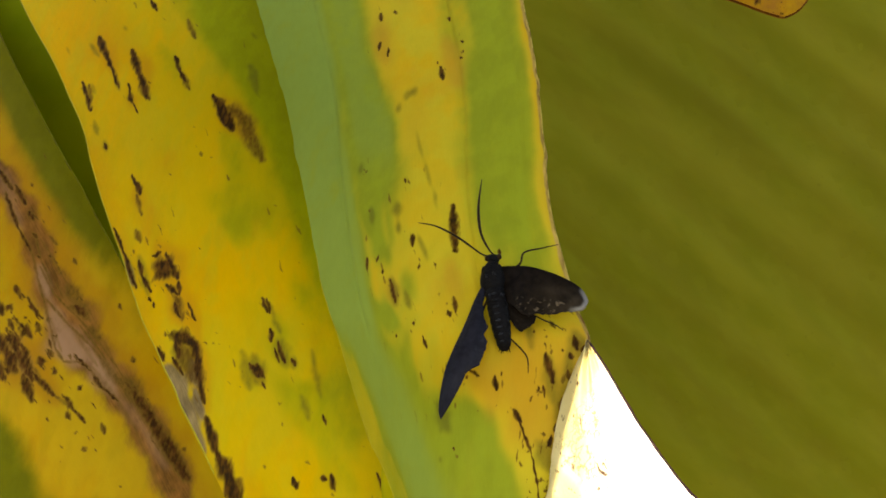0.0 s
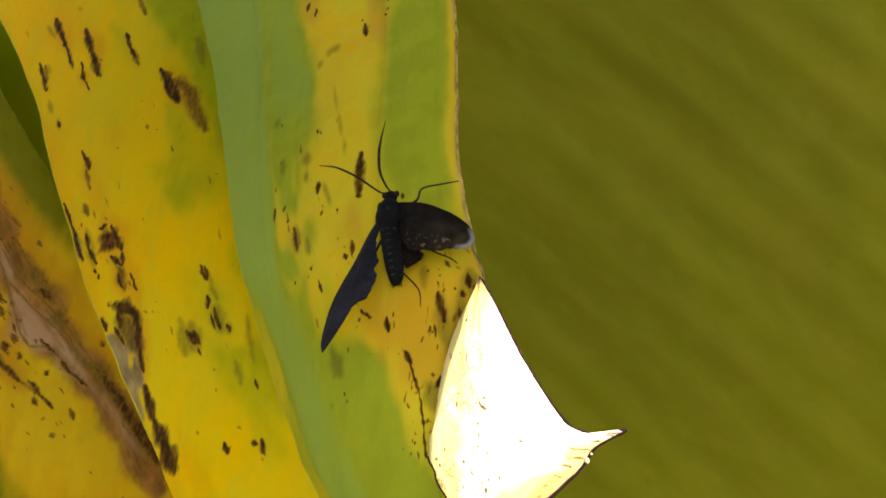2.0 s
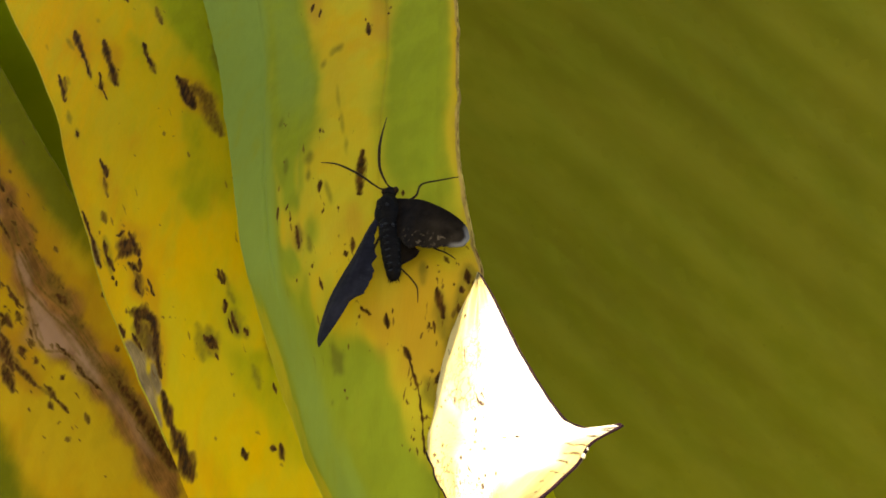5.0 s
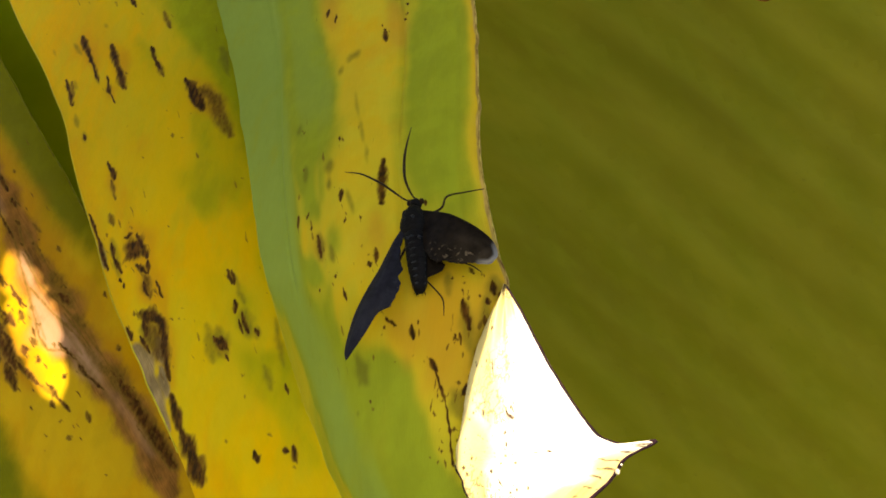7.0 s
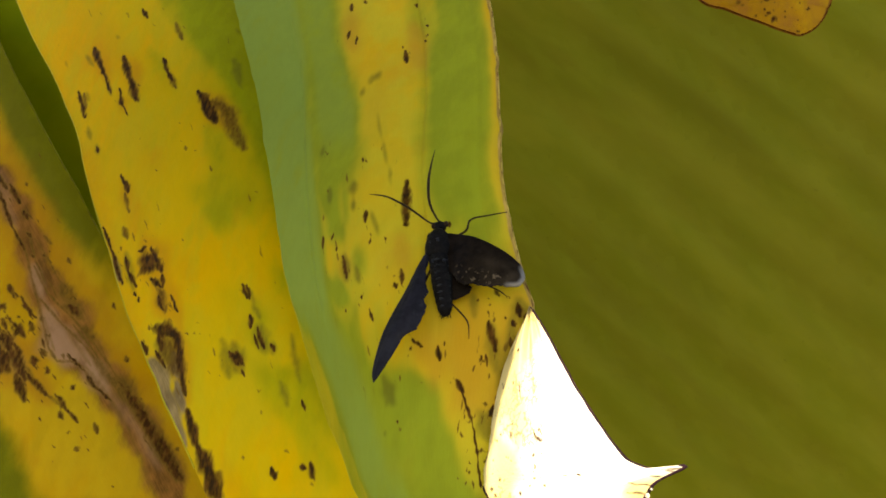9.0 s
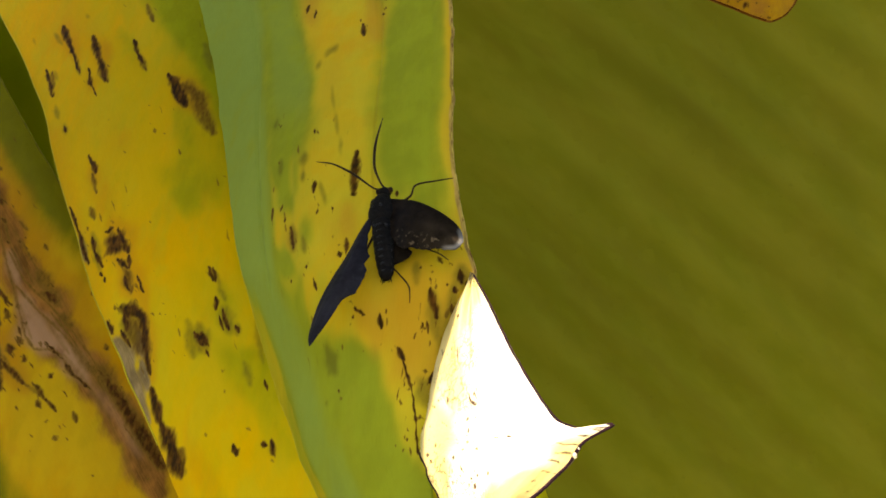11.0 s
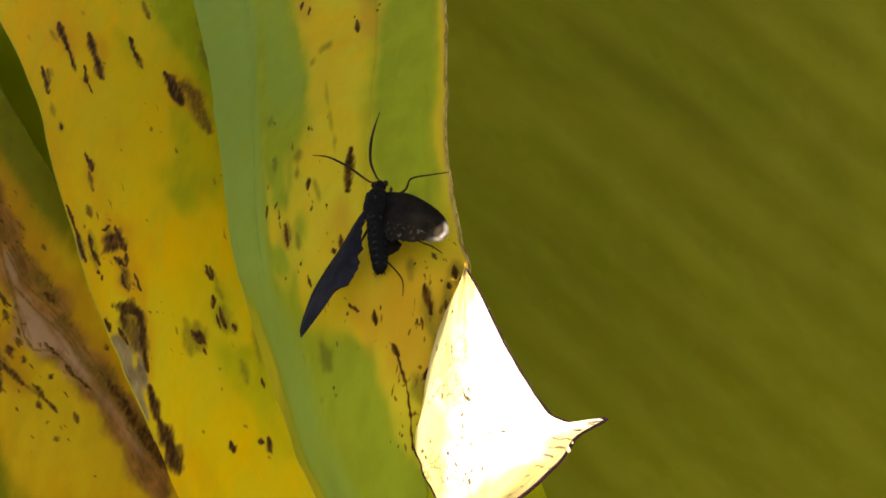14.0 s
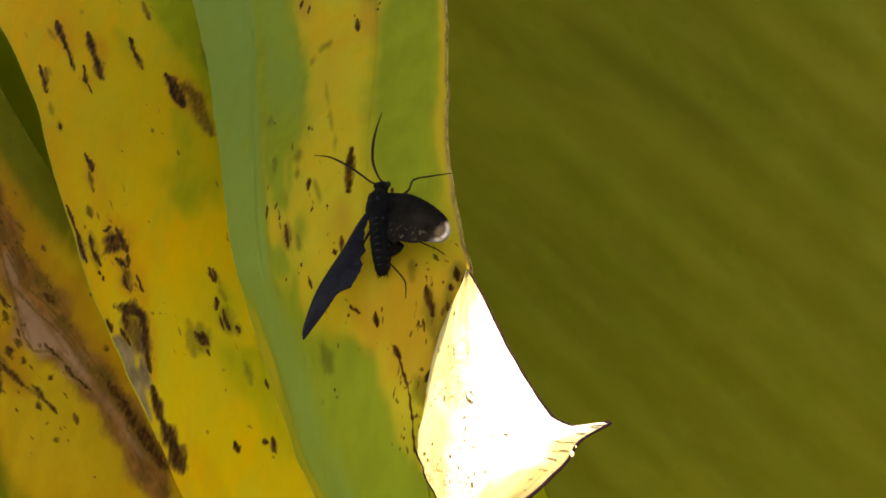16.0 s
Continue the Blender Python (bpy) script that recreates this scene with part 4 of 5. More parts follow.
def main_leaf():
    root = thing("moth_leaf", up(MAIN_MID), "long withering leaf, green and yellow, with a curled sunlit tip", "leaf")
    b = Blade(raised(MAIN_ROWS), 420, 760, 0.0008)
    # shallow furrows along the blade
    for u, w, d in ((0.215, 0.012, 0.00035), (0.40, 0.016, 0.0002), (0.725, 0.011, 0.0005), (0.80, 0.02, 0.0002), (0.92, 0.014, 0.00025)):
        b.p = b.p - b.n * (d * np.exp(-((b.u - u - 0.006 * np.sin(b.v * 9)) / w) ** 2) * smooth(0.60 - b.v, 0, 0.15))[..., None]
    uu = b.u + (cloud(b.v * 7, b.v * 0) - 0.5) * 0.014 + (cloud(b.u * 14, b.v * 11) - 0.5) * 0.035 + (cloud(b.u * 46, b.v * 9) - 0.5) * 0.035 + (cloud(b.u * 110, b.v * 30) - 0.5) * 0.02
    lane = lambda *us: np.interp(b.v, (0.14, 0.24, 0.31, 0.39, 0.455, 0.54, 0.58, 0.61, 0.68, 0.75, 0.82), us)
    low = smooth(b.v, 0.50, 0.60)
    # from the left margin: a lime hem below, a grey-green band, a pale line, green, yellow, lemon, green and a yellow edge
    band_lo = lane(-0.06, -0.05, -0.04, -0.04, -0.03, 0.03, 0.10, 0.14, 0.16, 0.21, 0.27)
    band_hi = lane(0.247, 0.25, 0.268, 0.26, 0.25, 0.26, 0.36, 0.42, 0.50, 0.55, 0.60)
    band = smooth(uu - band_lo, -0.02, 0.03 + 0.04 * low) * smooth(band_hi - uu, -0.03 - 0.06 * low, 0.03 + 0.06 * low)
    teal = band * (0.78 + 0.3 * cloud(b.u * 10, b.v * 9)) * (1 - 0.25 * smooth(b.v, 0.50, 0.66))
    pale = np.exp(-((uu - band_hi - 0.016) / 0.012) ** 2) * smooth(0.5 - b.v, 0, 0.1)
    green_hi = lane(0.40, 0.465, 0.505, 0.50, 0.47, 0.40, 0.45, 0.5, 0.5, 0.5, 0.5)
    green = 0.95 * smooth(green_hi - uu, -0.085, 0.06) * (1 - 0.35 * pale)
    # yellow mottling between the band and the middle
    patchy = smooth(cloud(b.u * 17 + 5, b.v * 24) + 0.5 * cloud(b.u * 40, b.v * 52 + 3), 0.50, 0.95)
    green = green * (1 - 0.75 * patchy * smooth(uu - band_hi, 0.0, 0.04) * smooth(b.v, 0.30, 0.42) * (1 - low))
    teal = np.maximum(teal, 0.50 * smooth(uu - band_hi, 0.02, 0.05) * smooth(green_hi - uu, -0.02, 0.05) * smooth(0.36 - b.v, 0, 0.08))
    # the right-hand green stripe, with a furrow on its left
    edge = np.maximum(0.45 * smooth(uu, 0.66, 0.73), 0.85 * smooth(uu, 0.755, 0.80)) * smooth(0.984 - uu, -0.012, 0.03) * smooth(0.46 - b.v + 0.10 * (0.9 - b.u), -0.05, 0.08)
    green = np.maximum(green, edge * (0.85 + 0.3 * cloud(b.u * 18, b.v * 9)))
    # the green tongue that rises from the foot of the blade
    tongue = lane(0, 0, 0, 0, 0, 0.40, 0.57, 0.74, 0.84, 0.93, 1.05)
    green = np.maximum(green, 0.92 * smooth(tongue - uu + 0.05 * (cloud(b.u * 9, b.v * 12) - 0.5), -0.05, 0.07) * smooth(b.v, 0.55, 0.62))
    green = np.maximum(green, 0.42 * smooth(b.v, 0.66, 0.74))
    green = np.where(band_lo - uu > 0, np.minimum(green, 0.50 + 0 * uu), green)
    green = np.maximum(green, 0.35 * smooth(cloud(b.u * 12 + 3, b.v * 14), 0.45, 0.8) * smooth(0.62 - b.u, 0, 0.1) * smooth(b.v, 0.3, 0.45))
    stain = np.maximum(b.strokes(MAIN_STAINS, 0.72, 1.0, 0.5), 0.55 * b.strokes(b.spatter(MAIN_STAINS, 43, 1.0), 0.7, 1.0, 0.5))
    stain = np.maximum(stain, 0.5 * b.specks(46, 11, (0.28, 0.70), (0.30, 0.62), 0.16, 0.5))
    stain = np.maximum(stain, 0.7 * b.specks(60, 12, (0.84, 0.99), (0.47, 0.76), 0.22, 0.5))
    mottle = smooth(cloud(b.u * 18, b.v * 26) + 0.4 * cloud(b.u * 47, b.v * 60), 0.45, 1.0)
    tan = np.maximum(b.strokes(MAIN_TAN, 1.6, 0.6), (0.25 + 0.5 * mottle) * smooth(b.u, 0.55, 0.8) * smooth(b.v, 0.46, 0.52) * smooth(0.70 - b.v, 0, 0.06) * (1 - smooth(green, 0.2, 0.6)))
    tan = np.maximum(tan, 0.38 * smooth(cloud(b.u * 9 + 2, b.v * 15), 0.5, 0.85) * smooth(uu, 0.5, 0.56) * smooth(0.70 - uu, 0, 0.05))
    tan = np.maximum(tan, 0.60 * smooth(uu, 0.970, 0.985) * smooth(0.5 - b.v, 0, 0.1))
    dead = 0.9 * smooth(b.u, 0.985, 0.997) * smooth(0.62 - b.v, 0, 0.05)
    child("blade", b.mesh("blade", MAIN, root.location, green=soften(green, 4), teal=soften(teal, 4), dead=dead, stain=stain, olive=soften(0.9 * b.strokes(MAIN_OLIVE, 1.2, 1.0, 0.6), 2), tan=soften(tan, 7)), root)
    margin(b, -1, 0.42, 0.97, 0.07, RIM_PALE, root, "thin yellow leaf margin")
    margin(b, 1, 0.03, 0.57, 0.11, RIM_TAN, root, "thin tan leaf margin")
    t = Blade(raised(TIP_ROWS), 160, 200, 0.0010)
    x, z = t.p[..., 0] * 1000, t.p[..., 2] * 1000
    x, z = x + 2.0 * cloud(x / 4, z / 4) + 0.8 * cloud(x / 1.5 + 7, z / 1.5), z + 2.0 * cloud(x / 4 + 9, z / 4) + 0.8 * cloud(x / 1.5, z / 1.5 + 4)
    inward = np.linalg.norm(t.p - t.p[:, :1], axis=2) * 1000
    outward = np.linalg.norm(t.p - t.p[:, -1:], axis=2) * 1000
    ragged = 5 * (cloud(x / 5, z / 5) - 0.5) + 4 * (cloud(x / 1.8, z / 1.8) - 0.5)
    # cream by the fold and lower hem paints in their weaker sun
    near = smooth(5.5 + 8 * smooth(t.v, 0.25, 0.6) - inward + ragged, -3, 5) * (1 - 0.9 * smooth(cloud(x / 5 + 3, z / 7 + 1), 0.62, 0.85))
    hem = smooth(3.5 + 6 * smooth(t.v, 0.75, 1.0) - outward + ragged, -3, 5) * smooth(t.v, 0.64, 0.72)
    veil = smooth(cloud(x / 3 + 4, z / 3 + 2), 0.25, 0.75) * smooth(10 - inward + 0.6 * ragged, 0, 4)
    crease = smooth(3.6 - outward + 0.4 * ragged, 0, 3.6) * smooth(t.v, 0.64, 0.69) * (0.10 + smooth(np.sin(x * 4.1 - z * 2.6 + 5 * cloud(x / 3, z / 3)), 0.45, 1.0))
    # brown lines paint the creases running in from the lower hem, and the puckered point
    folds = [(1.0, 0.655, 0.90, 0.640, 0.16), (1.0, 0.672, 0.93, 0.660, 0.14), (1.0, 0.70, 0.90, 0.685, 0.13), (1.0, 0.74, 0.86, 0.715, 0.14), (1.0, 0.765, 0.90, 0.752, 0.12), (1.0, 0.80, 0.80, 0.765, 0.15), (1.0, 0.83, 0.88, 0.812, 0.13),
             (1.0, 0.86, 0.84, 0.838, 0.14), (1.0, 0.885, 0.90, 0.872, 0.16), (1.0, 0.915, 0.80, 0.885, 0.13), (1.0, 0.945, 0.88, 0.925, 0.16), (1.0, 0.97, 0.86, 0.955, 0.15)]
    dots = [(0.30, 0.20, 0.33, 0.24, 0.13), (0.42, 0.33, 0.47, 0.36, 0.25), (0.48, 0.31, 0.50, 0.34, 0.13), (0.55, 0.62, 0.57, 0.63, 0.12), (0.50, 0.60, 0.51, 0.61, 0.12), (0.52, 0.80, 0.53, 0.81, 0.16), (0.68, 0.78, 0.69, 0.79, 0.14), (0.30, 0.75, 0.33, 0.78, 0.20)]
    stain = np.maximum(1.0 * t.strokes(dots, 1.0, 1.0, 0.35), 0.95 * t.specks(70, 22, (0.03, 0.52), (0.30, 0.97), 0.26, 0.35))
    stain = np.maximum(stain, 0.9 * t.specks(40, 23, (0.02, 0.26), (0.05, 0.6), 0.22, 0.35))
    stain = np.maximum(stain, np.maximum(0.45 * crease, 0.95 * t.strokes(folds, 1.0, 0.8, 0.4)))
    stain = np.maximum(stain, smooth(0.30 - outward, 0.0, 0.18))
    near = soften(np.clip(np.maximum(near, hem) + 0.25 * hem, 0, 1), 2)
    tip = child("curled_tip", t.mesh("curled_tip", TIP, root.location, 0.0005, green=near, stain=stain, teal=veil, dead=np.maximum(0.7 * smooth(t.v, 0.94, 1), 0.45 * smooth(1.5 - outward, 0, 1.2) * smooth(t.v, 0.70, 0.78))), root, "pale sunlit curled leaf tip")
    margin(t, 1, 0.02, 0.64, 0.15, RIM_DARK, root, "dark purple-brown margin of the tip")
    margin(t, 1, 0.63, 0.99, 0.17, RIM_DARK, root, "rolled brown lower margin of the tip")
    margin(t, -1, 0.6, 0.99, 0.13, RIM_DARK, root, "dark free edge of the tip")
    for v, r in ((0.765, 0.24), (0.742, 0.11)):
        p = Vector(t.p[int(v * 199), -1]) - Vector(root.location)
        bm = bmesh.new()
        bmesh.ops.create_uvsphere(bm, u_segments=14, v_segments=8, radius=r * MM, matrix=Matrix.Translation(p + Vector((-0.0002, -0.0008, 0.0001))) @ Matrix.Diagonal((1, 1, 1.35, 1)))
        part("droplet", bm, DROP, root, "drop on the leaf margin, coloured pale for its glint")
    return root


moth_leaf = main_leaf()

# ---- yellow leaf tip hanging in from above ----
HANGING_ROWS = [
    (0.055, 0.515, 0.360, 0.112, 0.515, 0.360, 0.0),
    (0.055, 0.230, 0.190, 0.112, 0.230, 0.190, 0.0),
    (0.060, 0.166, 0.105, 0.110, 0.166, 0.105, 0.002),
    (0.0660, 0.164, 0.0775, 0.1050, 0.164, 0.0770, 0.002),
    (0.0760, 0.164, 0.0722, 0.1035, 0.164, 0.0722, 0.002),
    (0.0850, 0.164, 0.0688, 0.1015, 0.164, 0.0685, 0.001),
    (0.0915, 0.164, 0.0664, 0.0985, 0.164, 0.0662, 0.0005),
    (0.0950, 0.164, 0.0654, 0.0960, 0.164, 0.0653, 0.0),
]
hanging_leaf = thing("hanging_leaf", up((0.09, 0.16, 0.08)), "orange-yellow leaf tip with black flecks and a brown rim", "leaf")
b = Blade(raised(HANGING_ROWS), 120, 160)
child("blade", b.mesh("blade", BROWNED, hanging_leaf.location, 0.0005, stain=np.maximum(b.specks(14, 31, (0.08, 0.55), (0.40, 0.72), 1.3), 0.8 * b.specks(26, 32, (0.1, 0.9), (0.40, 0.9), 0.6)),
                      green=0.8 * smooth(0.4 - b.v, 0, 0.2), tan=0.55 + 0.5 * cloud(b.u * 7, b.v * 12), dead=np.maximum(0.30 + 0.2 * cloud(b.u * 9, b.v * 14), 0.95 * smooth(np.abs(b.u - 0.5), 0.46, 0.5) + 0.9 * smooth(b.v, 0.95, 1))), hanging_leaf)
for side in (-1, 1):
    margin(b, side, 0.2, 0.99, 0.22, RIM_BROWN, hanging_leaf, "thin brown leaf margin")

# ---- leaf below the curled tip ----
LOW_ROWS = [
    (-0.011, 0.122, -0.034, 0.0205, 0.122, -0.034, 0.0),
    (-0.0125, 0.120, -0.045, 0.0235, 0.120, -0.041, 0.001),
    (-0.012, 0.117, -0.052, 0.0252, 0.117, -0.049, 0.001),
    (-0.010, 0.113, -0.066, 0.0278, 0.113, -0.063, 0.001),
    (0.000, 0.180, -0.150, 0.045, 0.180, -0.150, 0.0),
    (0.020, 0.460, -0.360, 0.050, 0.460, -0.360, 0.0),
]
low_leaf = thing("low_leaf", up((0.01, 0.115, -0.05)), "yellow-green leaf hanging below the curled tip", "leaf")
b = Blade(raised(LOW_ROWS), 60, 80, 0.001)
child("blade", b.mesh("blade", SPOTTED, low_leaf.location, green=0.55 + 0 * b.u), low_leaf)

# ---- moth ----
ORIGIN = Vector((0.0079, 0.0933, -0.0045))
AXES = Matrix(((0.9775, -0.1534, 0.145), (-0.0491, 0.5028, 0.863), (-0.2053, -0.8506, 0.484))).transposed().to_4x4()
REST = Matrix.Translation(up(ORIGIN)) @ AXES


def ellipsoid(bm, c, r, tilt=0.0, seg=24):
    m = Matrix.Translation(Vector(c) * MM) @ Matrix.Rotation(radians(tilt), 4, "Z") @ Matrix.Diagonal((r[0] * MM, r[1] * MM, r[2] * MM, 1))
    bmesh.ops.create_uvsphere(bm, u_segments=seg, v_segments=seg // 2, radius=1, matrix=m)


def wing_mesh(name, lead, trail, material, ridge, ragged, seed, worn, hem_glint=0.0, thin=1.0):
    """A wing between its leading and its trailing edge (mm), veined and a little cupped, with a ragged hem."""
    nv, nu = 70, 40
    a, b_ = glide(lead, nv), glide(trail, nv)
    u, v = np.meshgrid(np.linspace(0, 1, nu), np.linspace(0, 1, nv))
    hem = ragged * (cloud(v * 14 + seed, v * 0 + seed) - 0.5) + 0.5 * ragged * (cloud(v * 37 + seed, v * 0 + 2.0) - 0.5)
    p = a[:, None] * (1 - u[..., None]) + b_[:, None] * u[..., None]
    d = (b_ - a) / np.maximum(np.linalg.norm(b_ - a, axis=1), 1e-6)[:, None]
    p = p + d[:, None] * (hem * u ** 6 * (0.15 + 0.85 * smooth(0.80 - v, 0, 0.15)))[..., None]
    p[..., 2] += ridge * np.sin(np.pi * u) * np.sin(np.pi * np.clip(v, 0, 1)) + 0.012 * np.sin(u * 30)
    me = bpy.data.meshes.new(name)
    low = p - np.array((0, 0, 0.06))
    verts = np.concatenate([p.reshape(-1, 3), low.reshape(-1, 3)]) * MM
    k = nu * nv
    i = (np.arange(nv - 1)[:, None] * nu + np.arange(nu - 1)[None, :]).ravel()
    q = np.stack([i, i + 1, i + nu + 1, i + nu], 1)
    ring = np.concatenate([np.arange(nu), nu - 1 + nu * np.arange(1, nv), nu * (nv - 1) + np.arange(nu - 2, -1, -1), nu * np.arange(nv - 2, 0, -1)])
    rim = np.stack([ring, np.roll(ring, -1), np.roll(ring, -1) + k, ring + k], 1)
    me.from_pydata(verts.tolist(), [], np.concatenate([q, q[:, ::-1] + k, rim]).tolist())
    me.attributes.new("worn", "FLOAT", "POINT").data.foreach_set("value", np.tile((worn * smooth(u + 0.2 * v, 0.70, 0.85) * smooth(0.98 - u, 0, 0.05) * smooth(v, 0.15, 0.3) * smooth(0.72 - v, 0, 0.15)).astype(np.float32).ravel(), 2))
    outer = thin * smooth(v, 0.22, 0.75) * (1 - 0.6 * smooth(v, 0.72, 0.85)) * (0.15 + 0.85 * smooth(u, 0.10, 0.45)) * (0.7 + 0.5 * cloud(u * 4, v * 9 + seed))
    me.attributes.new("outer", "FLOAT", "POINT").data.foreach_set("value", np.tile(outer.astype(np.float32).ravel(), 2))
    # hem round the wing's end, painted pale and glossy to whiten its sunlit crescent
    end = np.concatenate([a[int(0.72 * nv):], b_[int(0.72 * nv):]])
    far = np.sqrt(((p[:, :, None] - end[None, None]) ** 2).sum(3).min(2))
    me.attributes.new("hem_glint", "FLOAT", "POINT").data.foreach_set("value", np.tile((hem_glint * smooth(0.85 - far, 0, 0.5) * smooth(v, 0.60, 0.80)).astype(np.float32).ravel(), 2))
    for f in me.polygons:
        f.use_smooth = True
    me.materials.append(material)
    bm = bmesh.new()
    bm.from_mesh(me)
    bmesh.ops.remove_doubles(bm, verts=bm.verts, dist=1e-6)
    bmesh.ops.recalc_face_normals(bm, faces=bm.faces)
    bm.to_mesh(me)
    bm.free()
    return me


def build_moth():
    root = tagged(new("moth"), "black wasp moth with worn spread wings on a leaf", "moth")
    root.matrix_world = REST
    bm = bmesh.new()
    ellipsoid(bm, (0.7, 1.75, 2.6), (0.95, 0.95, 0.95))
    head = part("head", bm, BODY, root)
    for x in (-0.25, 1.65):
        bm = bmesh.new()
        ellipsoid(bm, (x, 2.0, 2.8), (0.42, 0.5, 0.5), 0, 16)
        part("eye", bm, CHITIN, head, "dark rounded eye")
    bm = bmesh.new()
    ellipsoid(bm, (0.35, -1.7, 2.6), (2.15, 3.2, 1.9))
    ellipsoid(bm, (-0.75, -1.1, 3.1), (0.75, 1.7, 0.8), 14, 16)
    ellipsoid(bm, (1.45, -1.1, 3.1), (0.75, 1.7, 0.8), -14, 16)
    for vv in bm.verts:
        vv.co *= 1 + 0.03 * noise.noise(vv.co * 1800)
        vv.co.x = 0.00035 + (vv.co.x - 0.00035) * (1 - 0.07 * (vv.co.y * 1000 + 2.2))
    thorax = part("thorax", bm, BODY, root, "furry black thorax")
    # pale dots modelled in place of the thorax's glossy highlights
    for x, y, r in ((0.7, -1.7, 0.24), (-0.5, -1.9, 0.15), (-0.3, -5.0, 0.20), (1.5, -5.2, 0.24)):
        bm = bmesh.new()
        ellipsoid(bm, (x, y, 4.45 if y > -2 else 4.05), (r, r * 1.5, 0.2), 20, 12)
        part("highlight_dot", bm, BAND, thorax, "grey-blue dot in place of a glossy highlight")
    # abdomen, ring by ring
    for k in range(8):
        s = k / 7
        bm = bmesh.new()
        w = 1.62 * (1 - 0.30 * s ** 3)
        ellipsoid(bm, (0.45 + 0.45 * s, -4.3 - 7.3 * s, 2.7 - 0.5 * s), (w, 1.75, w * 0.92))
        seg = part("abdomen_ring", bm, BODY, root)
        bm = bmesh.new()
        ellipsoid(bm, (0.35 + 0.45 * s, -4.3 - 7.3 * s - 0.5, 2.7 - 0.5 * s + 0.50 * w), (w * 0.42, 0.26, w * 0.47), 8, 14)
        part("pale_band", bm, BAND, seg, "grey-blue scales on the back")
        bm = bmesh.new()
        ellipsoid(bm, (0.45 + 0.45 * s + 0.80 * w, -4.3 - 7.3 * s - 0.5, 2.7 - 0.5 * s + 0.35 * w), (0.18 + 0.05 * math.sin(k * 2.1), 0.20, 0.2), 0, 10)
        part("pale_spot", bm, BAND, seg, "small grey spot")
    bm = bmesh.new()
    for k in range(14):
        x = 0.9 + random.uniform(-0.9, 0.9)
        tube(bm, [(x * 0.6 + 0.3, -12.1, 2.2), (x * 0.8 + 0.2, -12.9, 2.1), (x, -13.2 - random.uniform(0, 0.5), 2.0)], [0.12, 0.1, 0.03], 5)
    part("tail_tuft", bm, BODY, root)
    return root


moth = build_moth()
# the wings lie over the leaf, the one flat, the other drooping
RIGHT_LEAD = [(1.2, 0.1, 3.2), (3.6, -0.5, 3.9), (6.4, -1.7, 5.0), (10.1, -4.2, 5.9), (12.6, -6.6, 6.2), (13.4, -8.7, 6.1), (12.9, -9.7, 6.0)]
RIGHT_TRAIL = [(1.2, -4.6, 3.0), (2.6, -7.0, 3.4), (4.6, -8.9, 4.3), (7.6, -9.7, 5.3), (10.2, -10.1, 5.9), (12.1, -10.2, 6.0), (12.9, -9.8, 6.0)]
HIND_LEAD = [(1.4, -3.4, 2.4), (2.4, -5.4, 2.5), (4.2, -7.4, 2.8), (6.0, -9.0, 3.2)]
HIND_TRAIL = [(1.3, -5.0, 2.3), (2.0, -8.2, 2.4), (3.4, -10.6, 2.5), (5.6, -9.9, 3.0)]
LEFT_LEAD = [(-1.2, -2.6, 3.4), (-2.6, -5.0, 3.6), (-4.5, -9.1, 3.8), (-6.4, -12.9, 4.2), (-7.7, -16.0, 4.5), (-8.5, -19.2, 4.7), (-8.8, -21.6, 4.9), (-8.6, -22.8, 4.9)]
LEFT_TRAIL = [(-0.8, -3.6, 3.3), (-1.35, -6.4, 3.5), (-1.5, -9.6, 3.8), (-1.5, -12.7, 4.1), (-2.4, -15.4, 4.2), (-4.4, -16.6, 4.5), (-6.5, -20.0, 4.8), (-8.5, -22.9, 4.9)]
right_wing = child("right_forewing", wing_mesh("right_forewing", RIGHT_LEAD, RIGHT_TRAIL, WING, 0.5, 0.7, 3.0, 1.0, 1.0), moth, "brown-black wing with worn pale flecks")
hind_wing = child("right_hindwing", wing_mesh("right_hindwing", HIND_LEAD, HIND_TRAIL, WING, 0.2, 0.5, 9.0, 0.3, thin=0.2), moth)
child("left_forewing", wing_mesh("left_forewing", LEFT_LEAD, LEFT_TRAIL, WING_BLUE, 0.9, 1.0, 5.0, 0.2), moth, "blue-black drooping wing")


